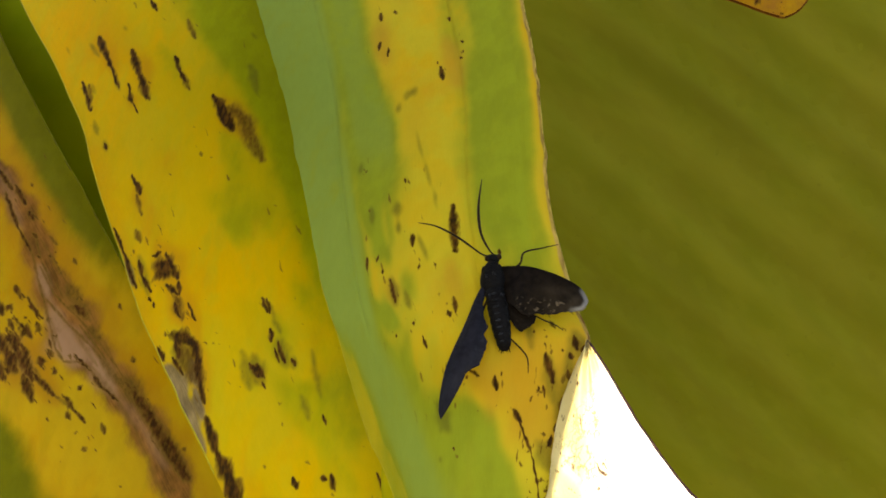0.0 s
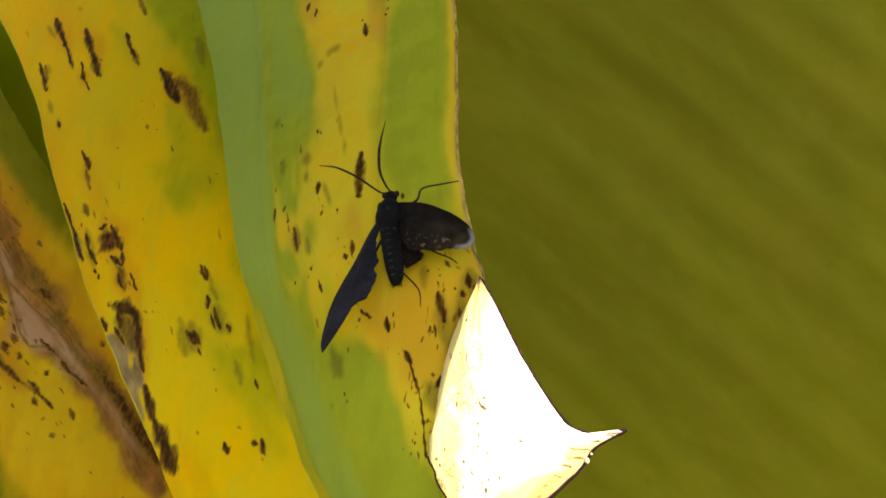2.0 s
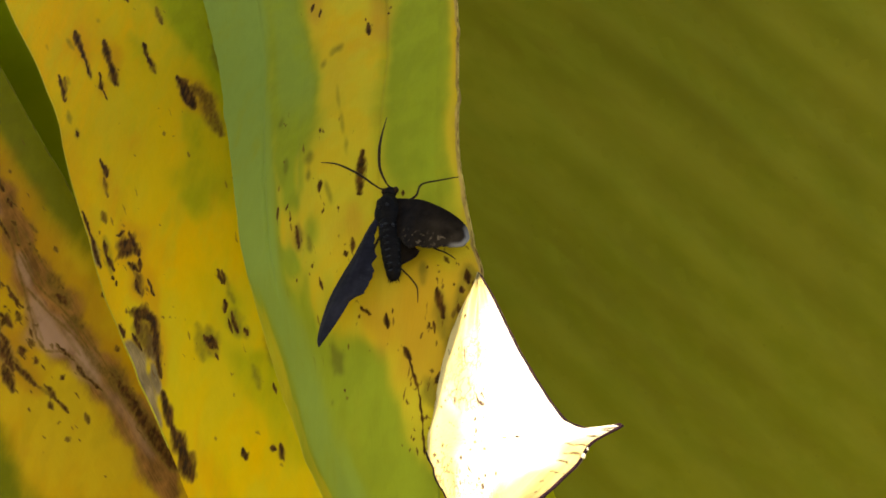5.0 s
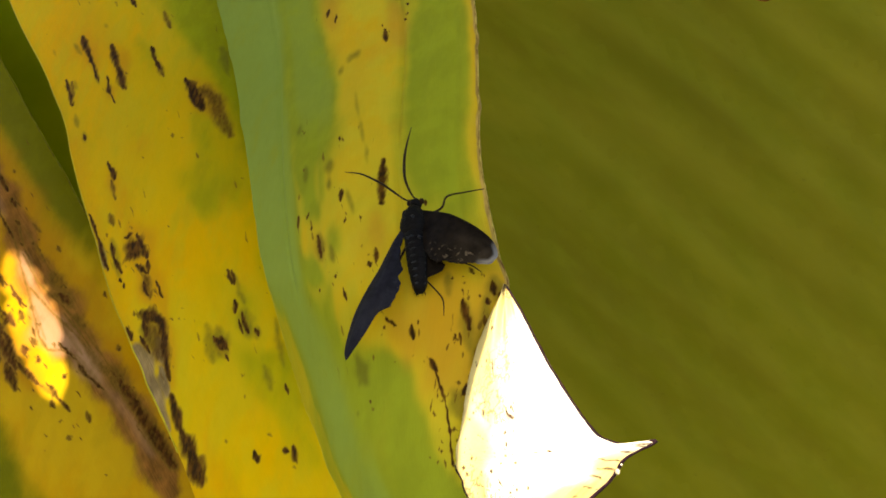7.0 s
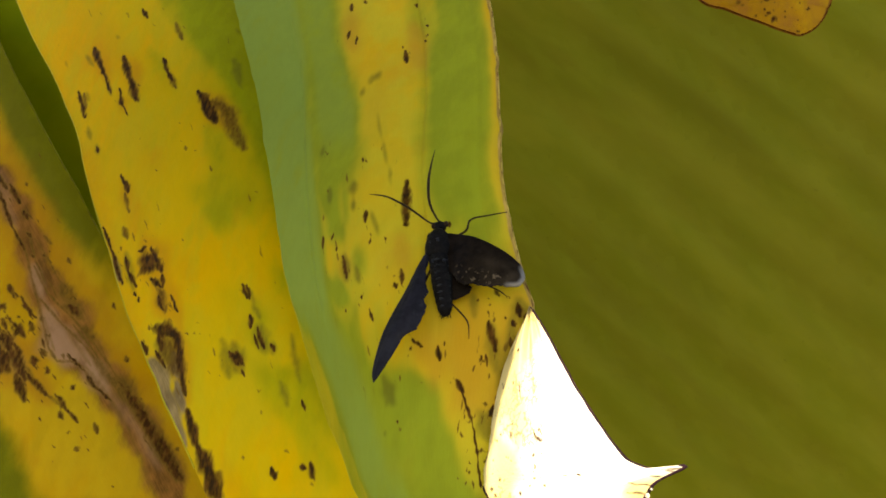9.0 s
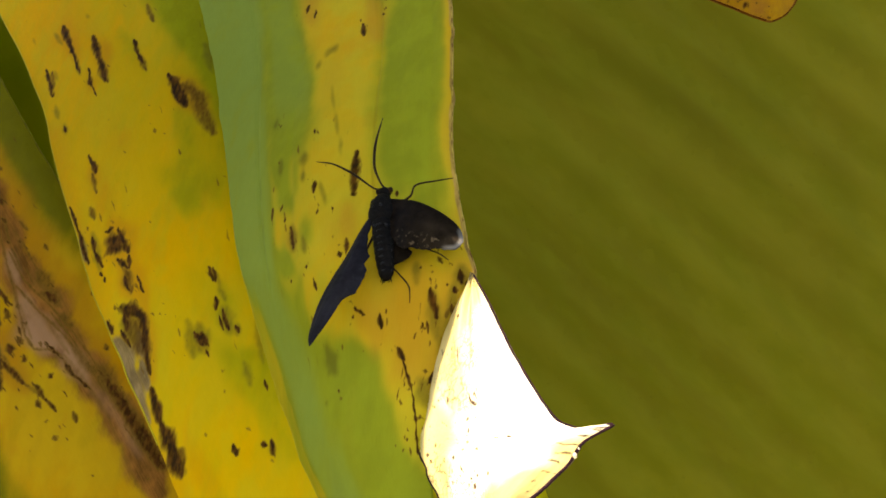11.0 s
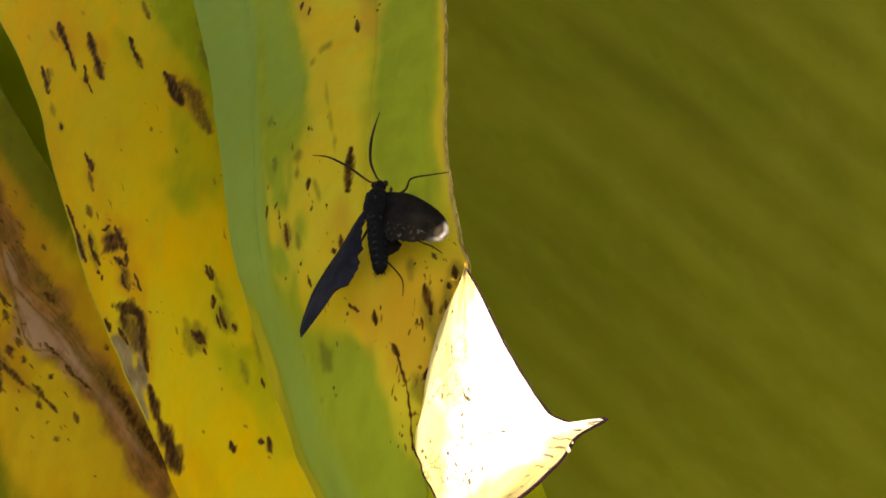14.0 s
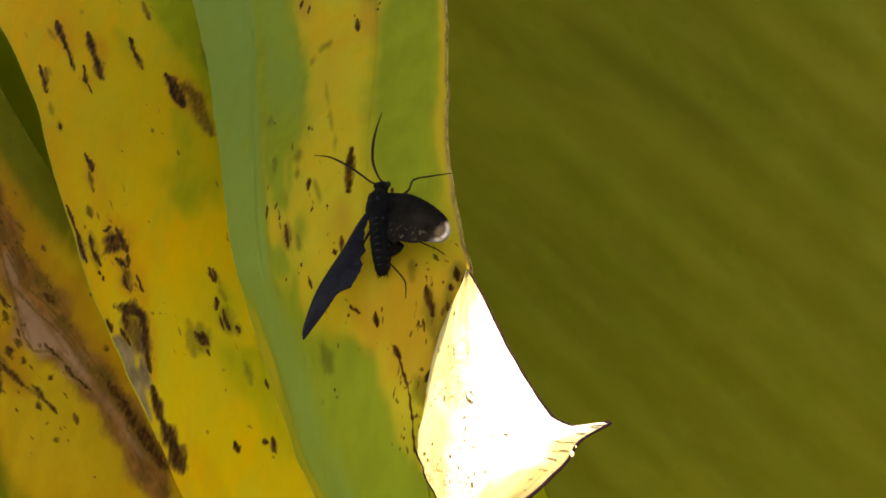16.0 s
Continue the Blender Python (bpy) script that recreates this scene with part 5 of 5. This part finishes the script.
def rods():
    for pts, rad, name in (
        ([(0.9, 2.4, 3.0), (0.2, 3.4, 3.1), (-0.8, 6.5, 3.2), (-0.9, 10.3, 3.2), (-0.5, 13.8, 3.0), (0.2, 17.6, 2.6)], [0.13, 0.15, 0.22, 0.25, 0.17, 0.06], "antenna"),
        ([(0.3, 2.4, 3.0), (-0.9, 2.7, 3.0), (-3.7, 5.6, 3.0), (-5.4, 7.2, 3.0), (-8.3, 9.5, 2.8), (-11.3, 10.9, 2.4)], [0.12, 0.14, 0.19, 0.19, 0.14, 0.05], "antenna"),
        ([(1.6, -0.6, 2.2), (4.6, 0.2, 2.6), (5.6, 2.2, 2.6), (8.4, 3.0, 1.8), (11.1, 3.9, 0.6)], [0.2, 0.18, 0.15, 0.12, 0.07], "leg"),
        ([(1.2, -10.4, 1.6), (3.4, -13.3, 1.6), (4.0, -14.6, 1.2), (3.8, -16.4, 0.4)], [0.13, 0.12, 0.1, 0.06], "leg"),
        ([(2.6, -6.0, 2.0), (7.0, -9.2, 2.2), (8.6, -10.1, 1.9), (9.7, -10.8, 1.0)], [0.14, 0.12, 0.10, 0.06], "leg"),
        ([(-0.6, -4.0, 1.8), (-2.6, -8.0, 1.6), (-3.6, -11.0, 0.4)], [0.2, 0.18, 0.1], "leg"),
    ):
        bm = bmesh.new()
        tube(bm, pts, rad)
        part(name, bm, CHITIN, moth)


rods()

# ---- unseen leaves added overhead, between the sun and the place, to shape its light ----
E1 = Vector((0, 0, 1)).cross(SUN).normalized()
E2 = SUN.cross(E1)


def aloft(x, y, h):
    """A point h mm up the sun's way, x and y mm across it."""
    return E1 * x * MM + E2 * y * MM + SUN * h * MM


# an added sun blocker in leaf shape, with an optional slit for a sun patch
def shade_leaf(rows, label, nu=40, nv=60, sun_slit=None):
    b = Blade([(*up(aloft(l, y0, h)), *up(aloft(r, y1, h2)), 0.002) for l, y0, h, r, y1, h2 in rows], nu, nv)
    mid = b.p.reshape(-1, 3).mean(0)
    root = thing("shade_leaf", tuple(mid), label, "leaf", group="leaves overhead")
    me = b.mesh("blade", SHADE_GREEN, mid)
    if sun_slit:
        x0, y0, x1, y1, w = sun_slit
        bm = bmesh.new()
        bm.from_mesh(me)
        gone = []
        for f in bm.faces:
            c = f.calc_center_median() + Vector(mid) - Vector((0, 0, EYE))
            p, d = Vector((c.dot(E1) / MM - x0, c.dot(E2) / MM - y0)), Vector((x1 - x0, y1 - y0))
            s = p.dot(d) / d.length_squared
            if 0 < s < 1 and abs(p.cross(d)) / d.length < w * math.sin(math.pi * s) ** 0.6 + (1.3 if w < 2 and f.calc_area() > 2e-7 else 0):
                gone.append(f)
        bmesh.ops.delete(bm, geom=gone, context="FACES")
        bm.to_mesh(me)
        bm.free()
    child("blade", me, root)
    return root, mid


shade_leaf([(-330, 57, 600, 160, 62, 600),
    (-330, 130, 600, 290, 130, 600), (-330, 200, 600, 330, 200, 600), (-330, 300, 600, 330, 300, 600), (-330, 400, 600, 320, 400, 600), (-330, 520, 590, 290, 520, 590), (-320, 640, 560, 220, 640, 560),
    (-280, 780, 470, 20, 780, 470), (-230, 915, 330, -130, 915, 330)],
    "unseen green leaf added overhead to shade the others")
side_shade, SIDE_MID = shade_leaf([(-150, 100, 95, -10, 64, 95), (-150, 70, 95, -22.2, 57, 95), (-150, 53.4, 95, -27.7, 53.2, 95), (-150, 45.7, 95, -29.2, 45.7, 95),
                                  (-150, 37.3, 95, -30.3, 37.3, 95), (-150, 31.8, 95, -30.0, 31.8, 95), (-150, 27, 95, -25.6, 27, 95), (-150, 15, 95, -14, 15, 95), (-150, -60, 95, 10, -60, 95)],
                                 "unseen green leaf added overhead, its slanting margin and slit shaping the sunlight", 330, 260, (-28.5, 55.1, -29.6, 52.1, 0.75))
slit_shade, SLIT_MID = shade_leaf([(-340, 140, 300, -118, 140, 300), (-345, 60, 300, -112, 60, 300), (-345, -20, 300, -110, -20, 300), (-340, -120, 300, -120, -120, 300)],
                                 "unseen green leaf added overhead, its slit passing a patch of sun", 330, 330, (-202, 55, -171, 25, 6.4))

notch_shade, NOTCH_MID = shade_leaf([(-39, 56.5, 100, -26.4, 56.5, 100), (-39, 53.2, 100, -28.3, 53.2, 100), (-39, 49.4, 100, -28.9, 49.4, 100), (-39, 45.7, 100, -29.6, 45.7, 100), (-39, 42, 100, -31, 42, 100)],
                                   "small unseen leaf tip added overhead to cover the slit")



def swing(rows, mid):
    """Poses of a thing whose middle is mid from rows of seconds, shift in mm and turn in degrees."""
    return [(t, Matrix.Translation(Vector(up(mid)) + Vector((x, y, z)) * MM) @ turned((a, b_, c))) for t, x, y, z, a, b_, c in rows]


MAIN_SWING = [
    (0, 0.13, 0.35, -0.08, 0.23, -0.03, 0.27),
    (0.5, -6.67, -0.86, 4.18, -1.01, -0.12, -1.25),
    (1, -11.13, -1.95, 7.19, -1.67, -0.55, -2.5),
    (1.5, -10.65, -2.04, 6.8, -1.91, -0.17, -2.23),
    (2, -11.28, -2.69, 7.26, -2, -0.42, -2.57),
    (2.5, -13.06, -2.44, 8.45, -1.98, -0.66, -3.38),
    (3, -13.23, -2.22, 8.51, -1.83, -0.71, -3.03),
    (3.5, -12.97, -2.4, 8.7, -1.95, -0.77, -3.37),
    (4, -13.72, -2.36, 9.16, -1.98, -0.74, -3.41),
    (6.5, -12.82, -3.31, 8.18, -1.76, -0.76, -2.45),
    (7, -10.26, -2.9, 6.78, -1.46, -1.08, -2.63),
    (7.5, -9.51, -2.82, 6.29, -1.66, -0.96, -2.69),
    (8, -11.44, -2.44, 7.79, -1.09, -0.85, -2.32),
    (8.5, -8.14, -1.45, 5.61, -0.9, -0.8, -2.08),
    (9, -7.85, -1.43, 5.17, -1.11, -1.12, -2.5),
    (9.5, -10.98, -2.51, 7.09, -1.5, -1.1, -3),
    (12, -10.55, -2.64, 6.75, -1.61, -1.59, -3.77),
    (12.5, -12.19, -2.86, 7.51, -1.89, -1.37, -4.03),
    (13, -13.56, -2.88, 8.19, -1.78, -1.39, -4.1),
    (13.5, -14.9, -2.77, 9.39, -1.69, -1.44, -4.24),
    (14, -13.35, -2.65, 8.48, -1.84, -1.37, -3.94),
    (14.5, -14.96, -2.82, 9.2, -1.72, -1.28, -3.65),
    (15, -16.13, -2.73, 10.03, -1.62, -1.55, -4.16),
    (15.5, -14.54, -3.18, 9.14, -1.83, -1.66, -4.69),
    (16, -13.23, -3.17, 8.37, -1.61, -1.26, -3.69),
]
SPOT_SWING = [
    (0, 0, -0, 0, 0, -0, 0),
    (0.5, -2.62, -1.28, 2.33, -0.96, -0.88, -2.29),
    (1, -4.71, 1.32, 3.75, -2.53, -1.43, -4.6),
    (1.5, -4.66, 1.19, 3.52, -2.23, -1.53, -5.26),
    (2, -6.82, 2.86, 4.63, -1.33, -1.58, -5.62),
    (2.5, -5.49, 3.14, 4.23, -2.72, -1.9, -6.64),
    (3, -5.81, 3.29, 3.98, -1.64, -1.28, -5.6),
    (3.5, -5.52, 2.74, 4.48, -2.43, -2.14, -6.97),
    (4, -5.66, 2.17, 4.5, -2.28, -2.08, -6.33),
    (6.5, -4.8, -1.08, 4.21, -2.8, -3.13, -5.57),
    (7, -3.61, -1.74, 3.62, -3.94, -3.21, -5.42),
    (7.5, -3.48, -1.96, 3.52, -3.17, -3.38, -5.8),
    (8, -4.24, -2.11, 4.2, -3.21, -2.78, -3.82),
    (8.5, -2.43, -2.83, 3.19, -3.01, -3.42, -4.77),
    (9, -2.45, -2.76, 3.14, -2.7, -3.26, -4.82),
    (9.5, -4.63, -1.46, 4.29, -3.12, -3.54, -5.95),
    (12, -5.48, 3.46, 4.01, -2, -1.32, -3.31),
    (12.5, -6.49, 3.94, 4.51, -2.57, -1.35, -4.36),
    (13, -7.2, 3.64, 4.91, -2.85, -1.14, -4.64),
    (13.5, -7.17, 3.71, 5.06, -2.4, -1.35, -3.88),
    (14, -6.49, 3.3, 4.85, -2.18, -1.52, -4.36),
    (14.5, -6.82, 3.49, 4.87, -1.85, -0.96, -2.78),
    (15, -7.35, 3.95, 5.21, -1.54, -0.95, -2.68),
    (15.5, -7.05, 3.95, 5.24, -2.18, -1.78, -5.23),
    (16, -6.68, 4.37, 4.63, -1.86, -0.89, -2.67),
]
BROWN_SWING = [
    (0, -0, 0),
    (0.5, -0.9, 1),
    (1, 2.9, 0.6),
    (1.5, 1.6, 1.2),
    (2, 1.5, 1.9),
    (2.5, 3.7, 1.5),
    (3, 2.5, 1.3),
    (3.5, 3.9, 1.2),
    (4, 2.9, 1.2),
    (6.5, -1.7, 2.4),
    (7, 0, 1.3),
    (7.5, 0.1, 1.1),
    (8, -1.6, 1.6),
    (8.5, -1, 1.3),
    (9, -0.8, 1.2),
    (9.5, 0.3, 1.3),
    (12, 2.5, 0.9),
    (12.5, 2.3, 1.5),
    (13, 2.1, 1.5),
    (13.5, 1.3, 2),
    (14, 2, 1.5),
    (14.5, 0.9, 2.1),
    (15, 0.7, 2.3),
    (15.5, 2.5, 1.7),
    (16, 1.7, 1.4),
]
MOTH_SWING = [
    (0, -0, 0.34, -0.03, 0.3, 0.07, 0.18),
    (0.5, -6.82, -0.88, 4.39, -0.75, -0.57, -1.09),
    (1, -11.36, -1.91, 7.8, -1.69, -1.31, -2.08),
    (1.5, -10.99, -2.08, 7.42, -1.38, -0.93, -2.01),
    (2, -11.48, -2.64, 7.88, -2.11, -1.18, -2.11),
    (2.5, -13.46, -2.41, 9.25, -1.7, -1.94, -2.77),
    (3, -13.63, -2.22, 9.31, -1.47, -1.61, -2.67),
    (3.5, -13.39, -2.37, 9.53, -1.85, -1.51, -3.02),
    (4, -14.12, -2.35, 10, -1.83, -1.31, -3.17),
    (6.5, -12.87, -3.24, 8.8, -2.22, -0.68, -2.34),
    (7, -10.29, -2.88, 7.34, -1.66, -0.64, -2.82),
    (7.5, -9.61, -2.78, 6.81, -1.99, -0.54, -2.84),
    (8, -11.54, -2.42, 8.39, -1.34, -0.44, -2.49),
    (8.5, -8.33, -1.48, 6.12, -0.9, -0.02, -2.54),
    (9, -7.97, -1.44, 5.66, -1.2, -0.39, -2.9),
    (9.5, -11.24, -2.49, 7.77, -1.67, -0.76, -3.16),
    (12, -10.75, -2.86, 7.57, -2.15, -0.74, -3.62),
    (12.5, -12.46, -3.05, 8.43, -2.58, -0.92, -3.61),
    (13, -13.83, -3.06, 9.25, -2.54, -0.92, -3.66),
    (13.5, -15.25, -3, 10.53, -2.09, -1.14, -3.83),
    (14, -13.41, -2.88, 9.69, -2.83, 0.43, -4.16),
    (14.5, -15.14, -3.14, 10.37, -2.71, 0.08, -3.45),
    (15, -16.32, -3.1, 11.31, -2.22, -0.42, -3.96),
    (15.5, -14.47, -3.5, 10.39, -2.88, -0.09, -4.55),
    (16, -13.08, -3.42, 9.56, -2.42, 0.62, -4.01),
]
# gusts between the half seconds: seconds, and the moth's leaf aside and up in mm
GUSTS = [(0.1, 0.8, -0.1), (0.2, -2.2, 1.2), (0.3, -1.6, 1.4), (0.4, -0.9, 0.7), (0.6, 0.9, -0.8), (0.7, 1.4, -0.8), (0.8, -0.2, 0.1), (0.9, -0.9, 0.9), (1.1, 0.9, -0.4), (1.2, 0.9, -0.7), (1.3, 0.4, -0.3), (1.4, -0.0, 0.1), (1.6, 0.8, -0.3), (1.7, 1.0, -0.4), (1.8, 1.1, -0.6), (1.9, 0.8, -0.4), (2.1, -0.9, 0.8), (2.2, -1.1, 0.7), (2.3, -0.4, 0.3), (2.4, 0.3, 0.1), (2.6, -1.1, 0.8), (2.7, -1.5, 1.0), (2.8, -1.4, 0.7), (2.9, -0.8, 0.3)]
GUSTS += [(3.1, -0.1, -0.0), (3.2, -0.4, 0.5), (3.3, -0.4, 0.1), (3.4, 0.6, -0.2), (3.6, -0.8, 0.6), (3.7, -0.1, 0.3), (3.8, 1.0, -0.4), (3.9, 1.1, -0.6), (4.1, 0.1, -0.2), (4.2, 1.0, -0.9), (6.3, -0.7, -0.0), (6.4, 0.7, -0.7), (6.6, -1.5, 0.7), (6.7, -1.5, 0.5), (6.8, -0.4, 0.4), (6.9, 0.2, 0.0), (7.1, -0.9, 0.5), (7.2, -1.6, 1.0), (7.3, -0.8, 0.5), (7.4, -0.2, 0.3), (7.6, 0.2, -0.2), (7.7, 0.4, -0.3), (7.8, 1.1, -0.6), (7.9, 1.6, -1.1)]
GUSTS += [(8.1, -4.0, 3.0), (8.2, -5.0, 3.4), (8.3, -1.8, 1.0), (8.4, 0.9, -0.9), (8.6, -2.4, 1.8), (8.7, -2.9, 2.0), (8.8, -0.6, 0.5), (8.9, 1.6, -0.8), (9.1, -1.9, 1.2), (9.2, -2.2, 1.3), (9.3, -0.3, 0.4), (9.4, 0.4, -0.2), (9.6, -1.3, 0.8), (9.7, -1.3, 0.9), (11.8, -3.3, 2.2), (11.9, -2.8, 1.9), (12.1, 1.6, -1.2), (12.2, 0.4, -0.4), (12.3, -1.9, 1.5), (12.4, -2.2, 1.7), (12.6, 2.1, -1.0), (12.7, 1.1, -0.4), (12.8, -1.9, 1.1), (12.9, -2.4, 1.7)]
GUSTS += [(13.1, 1.5, -0.8), (13.2, 1.6, -0.8), (13.3, 0.7, -0.0), (13.4, -0.4, 0.7), (13.6, 1.6, -0.8), (13.7, 3.4, -1.8), (13.8, 3.1, -1.5), (13.9, 1.4, -0.4), (14.1, 0.8, -0.5), (14.2, 0.6, -0.4), (14.3, 0.1, 0.0), (14.4, 0.1, -0.0), (14.6, 0.5, 0.2), (14.7, 0.6, 0.0), (14.8, 0.9, -0.4), (14.9, 0.6, -0.4), (15.1, -1.3, 0.8), (15.2, -2.4, 1.9), (15.3, -2.6, 1.9), (15.4, -0.9, 1.1), (15.6, 0.8, -0.1), (15.7, -0.1, 0.4), (15.8, -0.9, 1.1), (15.9, -1.0, 0.9)]


def blown(rows, share, ix, iz):
    """The rows of a leaf's sway with the gusts between them; it takes a share of what the moth's leaf does."""
    ts = [r[0] for r in rows]
    cols = list(zip(*rows))[1:]
    out = [tuple(r) for r in rows]
    for t, x, z in GUSTS:
        r = [t] + [float(np.interp(t, ts, c)) for c in cols]
        r[ix] += share * x
        r[iz] += share * z
        out.append(tuple(r))
    return sorted(out)


SIDE_SHIFT = [(1.0, 0), (0.7, 0)] + [(0.4, 0)] * 14 + [(x, 0) for x in (0.5, 0.4, 0.4, 0.4, 0.2, 0.1, 0.2, 0.2, 0.1)]
# the small added cover slides off the slit so sun reaches the wing's end
COVER_SHIFT = [0] * 16 + [-3.4, -3.6, -3.4, -3.6, -4.4, -4.5, -4.3, -4.4, -4.5]
# the added slit leaf is moved to steer the sun patch on the browned leaf
SLIT_SWING = [(0.0, -34, 0), (4.2, -34, 8), (5.8, -32, 24), (6.3, -25, 27), (6.5, -21, 24), (6.7, -15, 20), (6.8, -1.6, 8), (6.9, 8.5, 0), (7.0, 3, 6), (7.1, -6, 13), (7.3, -13.5, 18.5), (7.4, -21.5, 21), (7.5, -32, 20), (9.7, -34, 0),
              (10.6, -24, -40), (11.8, 18, -22), (11.9, 22, -31), (12.0, 28, -50), (12.4, 30, -70), (16.0, 28, -70)]
HANG_SWING = [(0.0, 0, 0), (0.3, -0.5, -2.4), (0.7, -1.6, 0.2), (1.3, -3.0, 4.2), (4.0, 0.5, 3.5), (6.5, -2.0, 4.5), (7.0, -1.6, 3.6), (7.5, 1.0, 0.6), (8.0, -3.0, 3.0),
              (8.3, 2.4, -2.6), (8.7, 3.6, -2.6), (9.0, 5.6, -3.2), (9.3, 4.6, -0.4), (9.6, 4.4, -1.0), (11.8, 1.0, 1.6), (12.0, -0.2, 2.6), (12.5, -1.0, 4.5), (16.0, 0.0, 4.8)]


WING_ROOT = Vector((1.5, -1.2, 3.0)) * MM
RIGHT_BEAT = [(0.0, 1, 2), (0.5, -1, 4), (1.0, -4, 4), (2.5, -5, 5), (4.2, -6, 4), (6.5, -9, 8), (7.0, -8, 8), (7.5, -7, 10), (9.0, -6, 10), (9.7, -7, 9.5), (11.8, -8, 6.5), (12.5, -9, 6),
              (13.0, -9, 4.5), (13.5, -9.5, 4), (14.0, -11, 0), (14.5, -11, -4), (15.0, -10, -2), (15.5, -11, -2), (16.0, -11, -2)]



def side_poses(mid, slides):
    """The added leaf overhead is moved with the moth's leaf, so that the edge of its shade stays on the fold."""
    fold = [Vector(up(r[:3])) for r in (TIP_ROWS[0], TIP_ROWS[7])]
    ts = [r[0] for r in MAIN_SWING]
    out = []
    for t, m in swing(blown(MAIN_SWING, 1.0, 1, 3), MAIN_MID):
        p, q, k = (float(np.interp(t, ts, c)) for c in (*zip(*SIDE_SHIFT), slides))
        m = m @ Matrix.Translation(Vector(up(MAIN_MID))).inverted()
        was = [Vector((v.dot(E1), v.dot(E2))) for v in fold]
        now = [Vector(((m @ v).dot(E1), (m @ v).dot(E2))) for v in fold]
        spin = (was[1] - was[0]).angle_signed(now[1] - now[0])
        turn = Matrix.Translation(E1 * now[0].x + E2 * now[0].y) @ Matrix.Rotation(-spin, 4, SUN) @ Matrix.Translation(-E1 * was[0].x - E2 * was[0].y)
        out.append((t, Matrix.Translation((E1 * p + E2 * q) * MM) @ turn @ Matrix.Translation(Vector(mid) + (E1 * 0.38 * k + E2 * k) * MM)))
    return out


def motions():
    walk(moth_leaf, swing(blown(MAIN_SWING, 1.0, 1, 3), MAIN_MID))
    walk(spot_leaf, swing(blown(SPOT_SWING, 0.6, 1, 3), SPOT_MID))
    walk(brown_leaf, [(t, pose(-0.1 + x * MM, 0.165, EYE + z * MM)) for t, x, z in blown(BROWN_SWING, 0.6, 1, 2)])
    walk(hanging_leaf, [(t, pose(0.09 + x * MM, 0.16, EYE + 0.08 + z * MM)) for t, x, z in HANG_SWING])
    walk(side_shade, side_poses(SIDE_MID, [0] * 25))
    walk(notch_shade, side_poses(NOTCH_MID, COVER_SHIFT))
    walk(slit_shade, [(t, Matrix.Translation(Vector(SLIT_MID) + (E1 * x + E2 * y) * MM)) for t, x, y in SLIT_SWING])
    for wing in (right_wing, hind_wing):
        walk(wing, [(t, Matrix.Translation(WING_ROOT) @ Matrix.Rotation(radians(z), 4, "Z") @ Matrix.Rotation(radians(y), 4, "Y") @ Matrix.Translation(-WING_ROOT)) for t, z, y in RIGHT_BEAT])
    walk(moth, [(t, Matrix.Translation(Vector(up(ORIGIN)) + Vector((x, y, z)) * MM) @ turned((a, b_, c)) @ AXES) for t, x, y, z, a, b_, c in blown(MOTH_SWING, 1.0, 1, 3)])


motions()
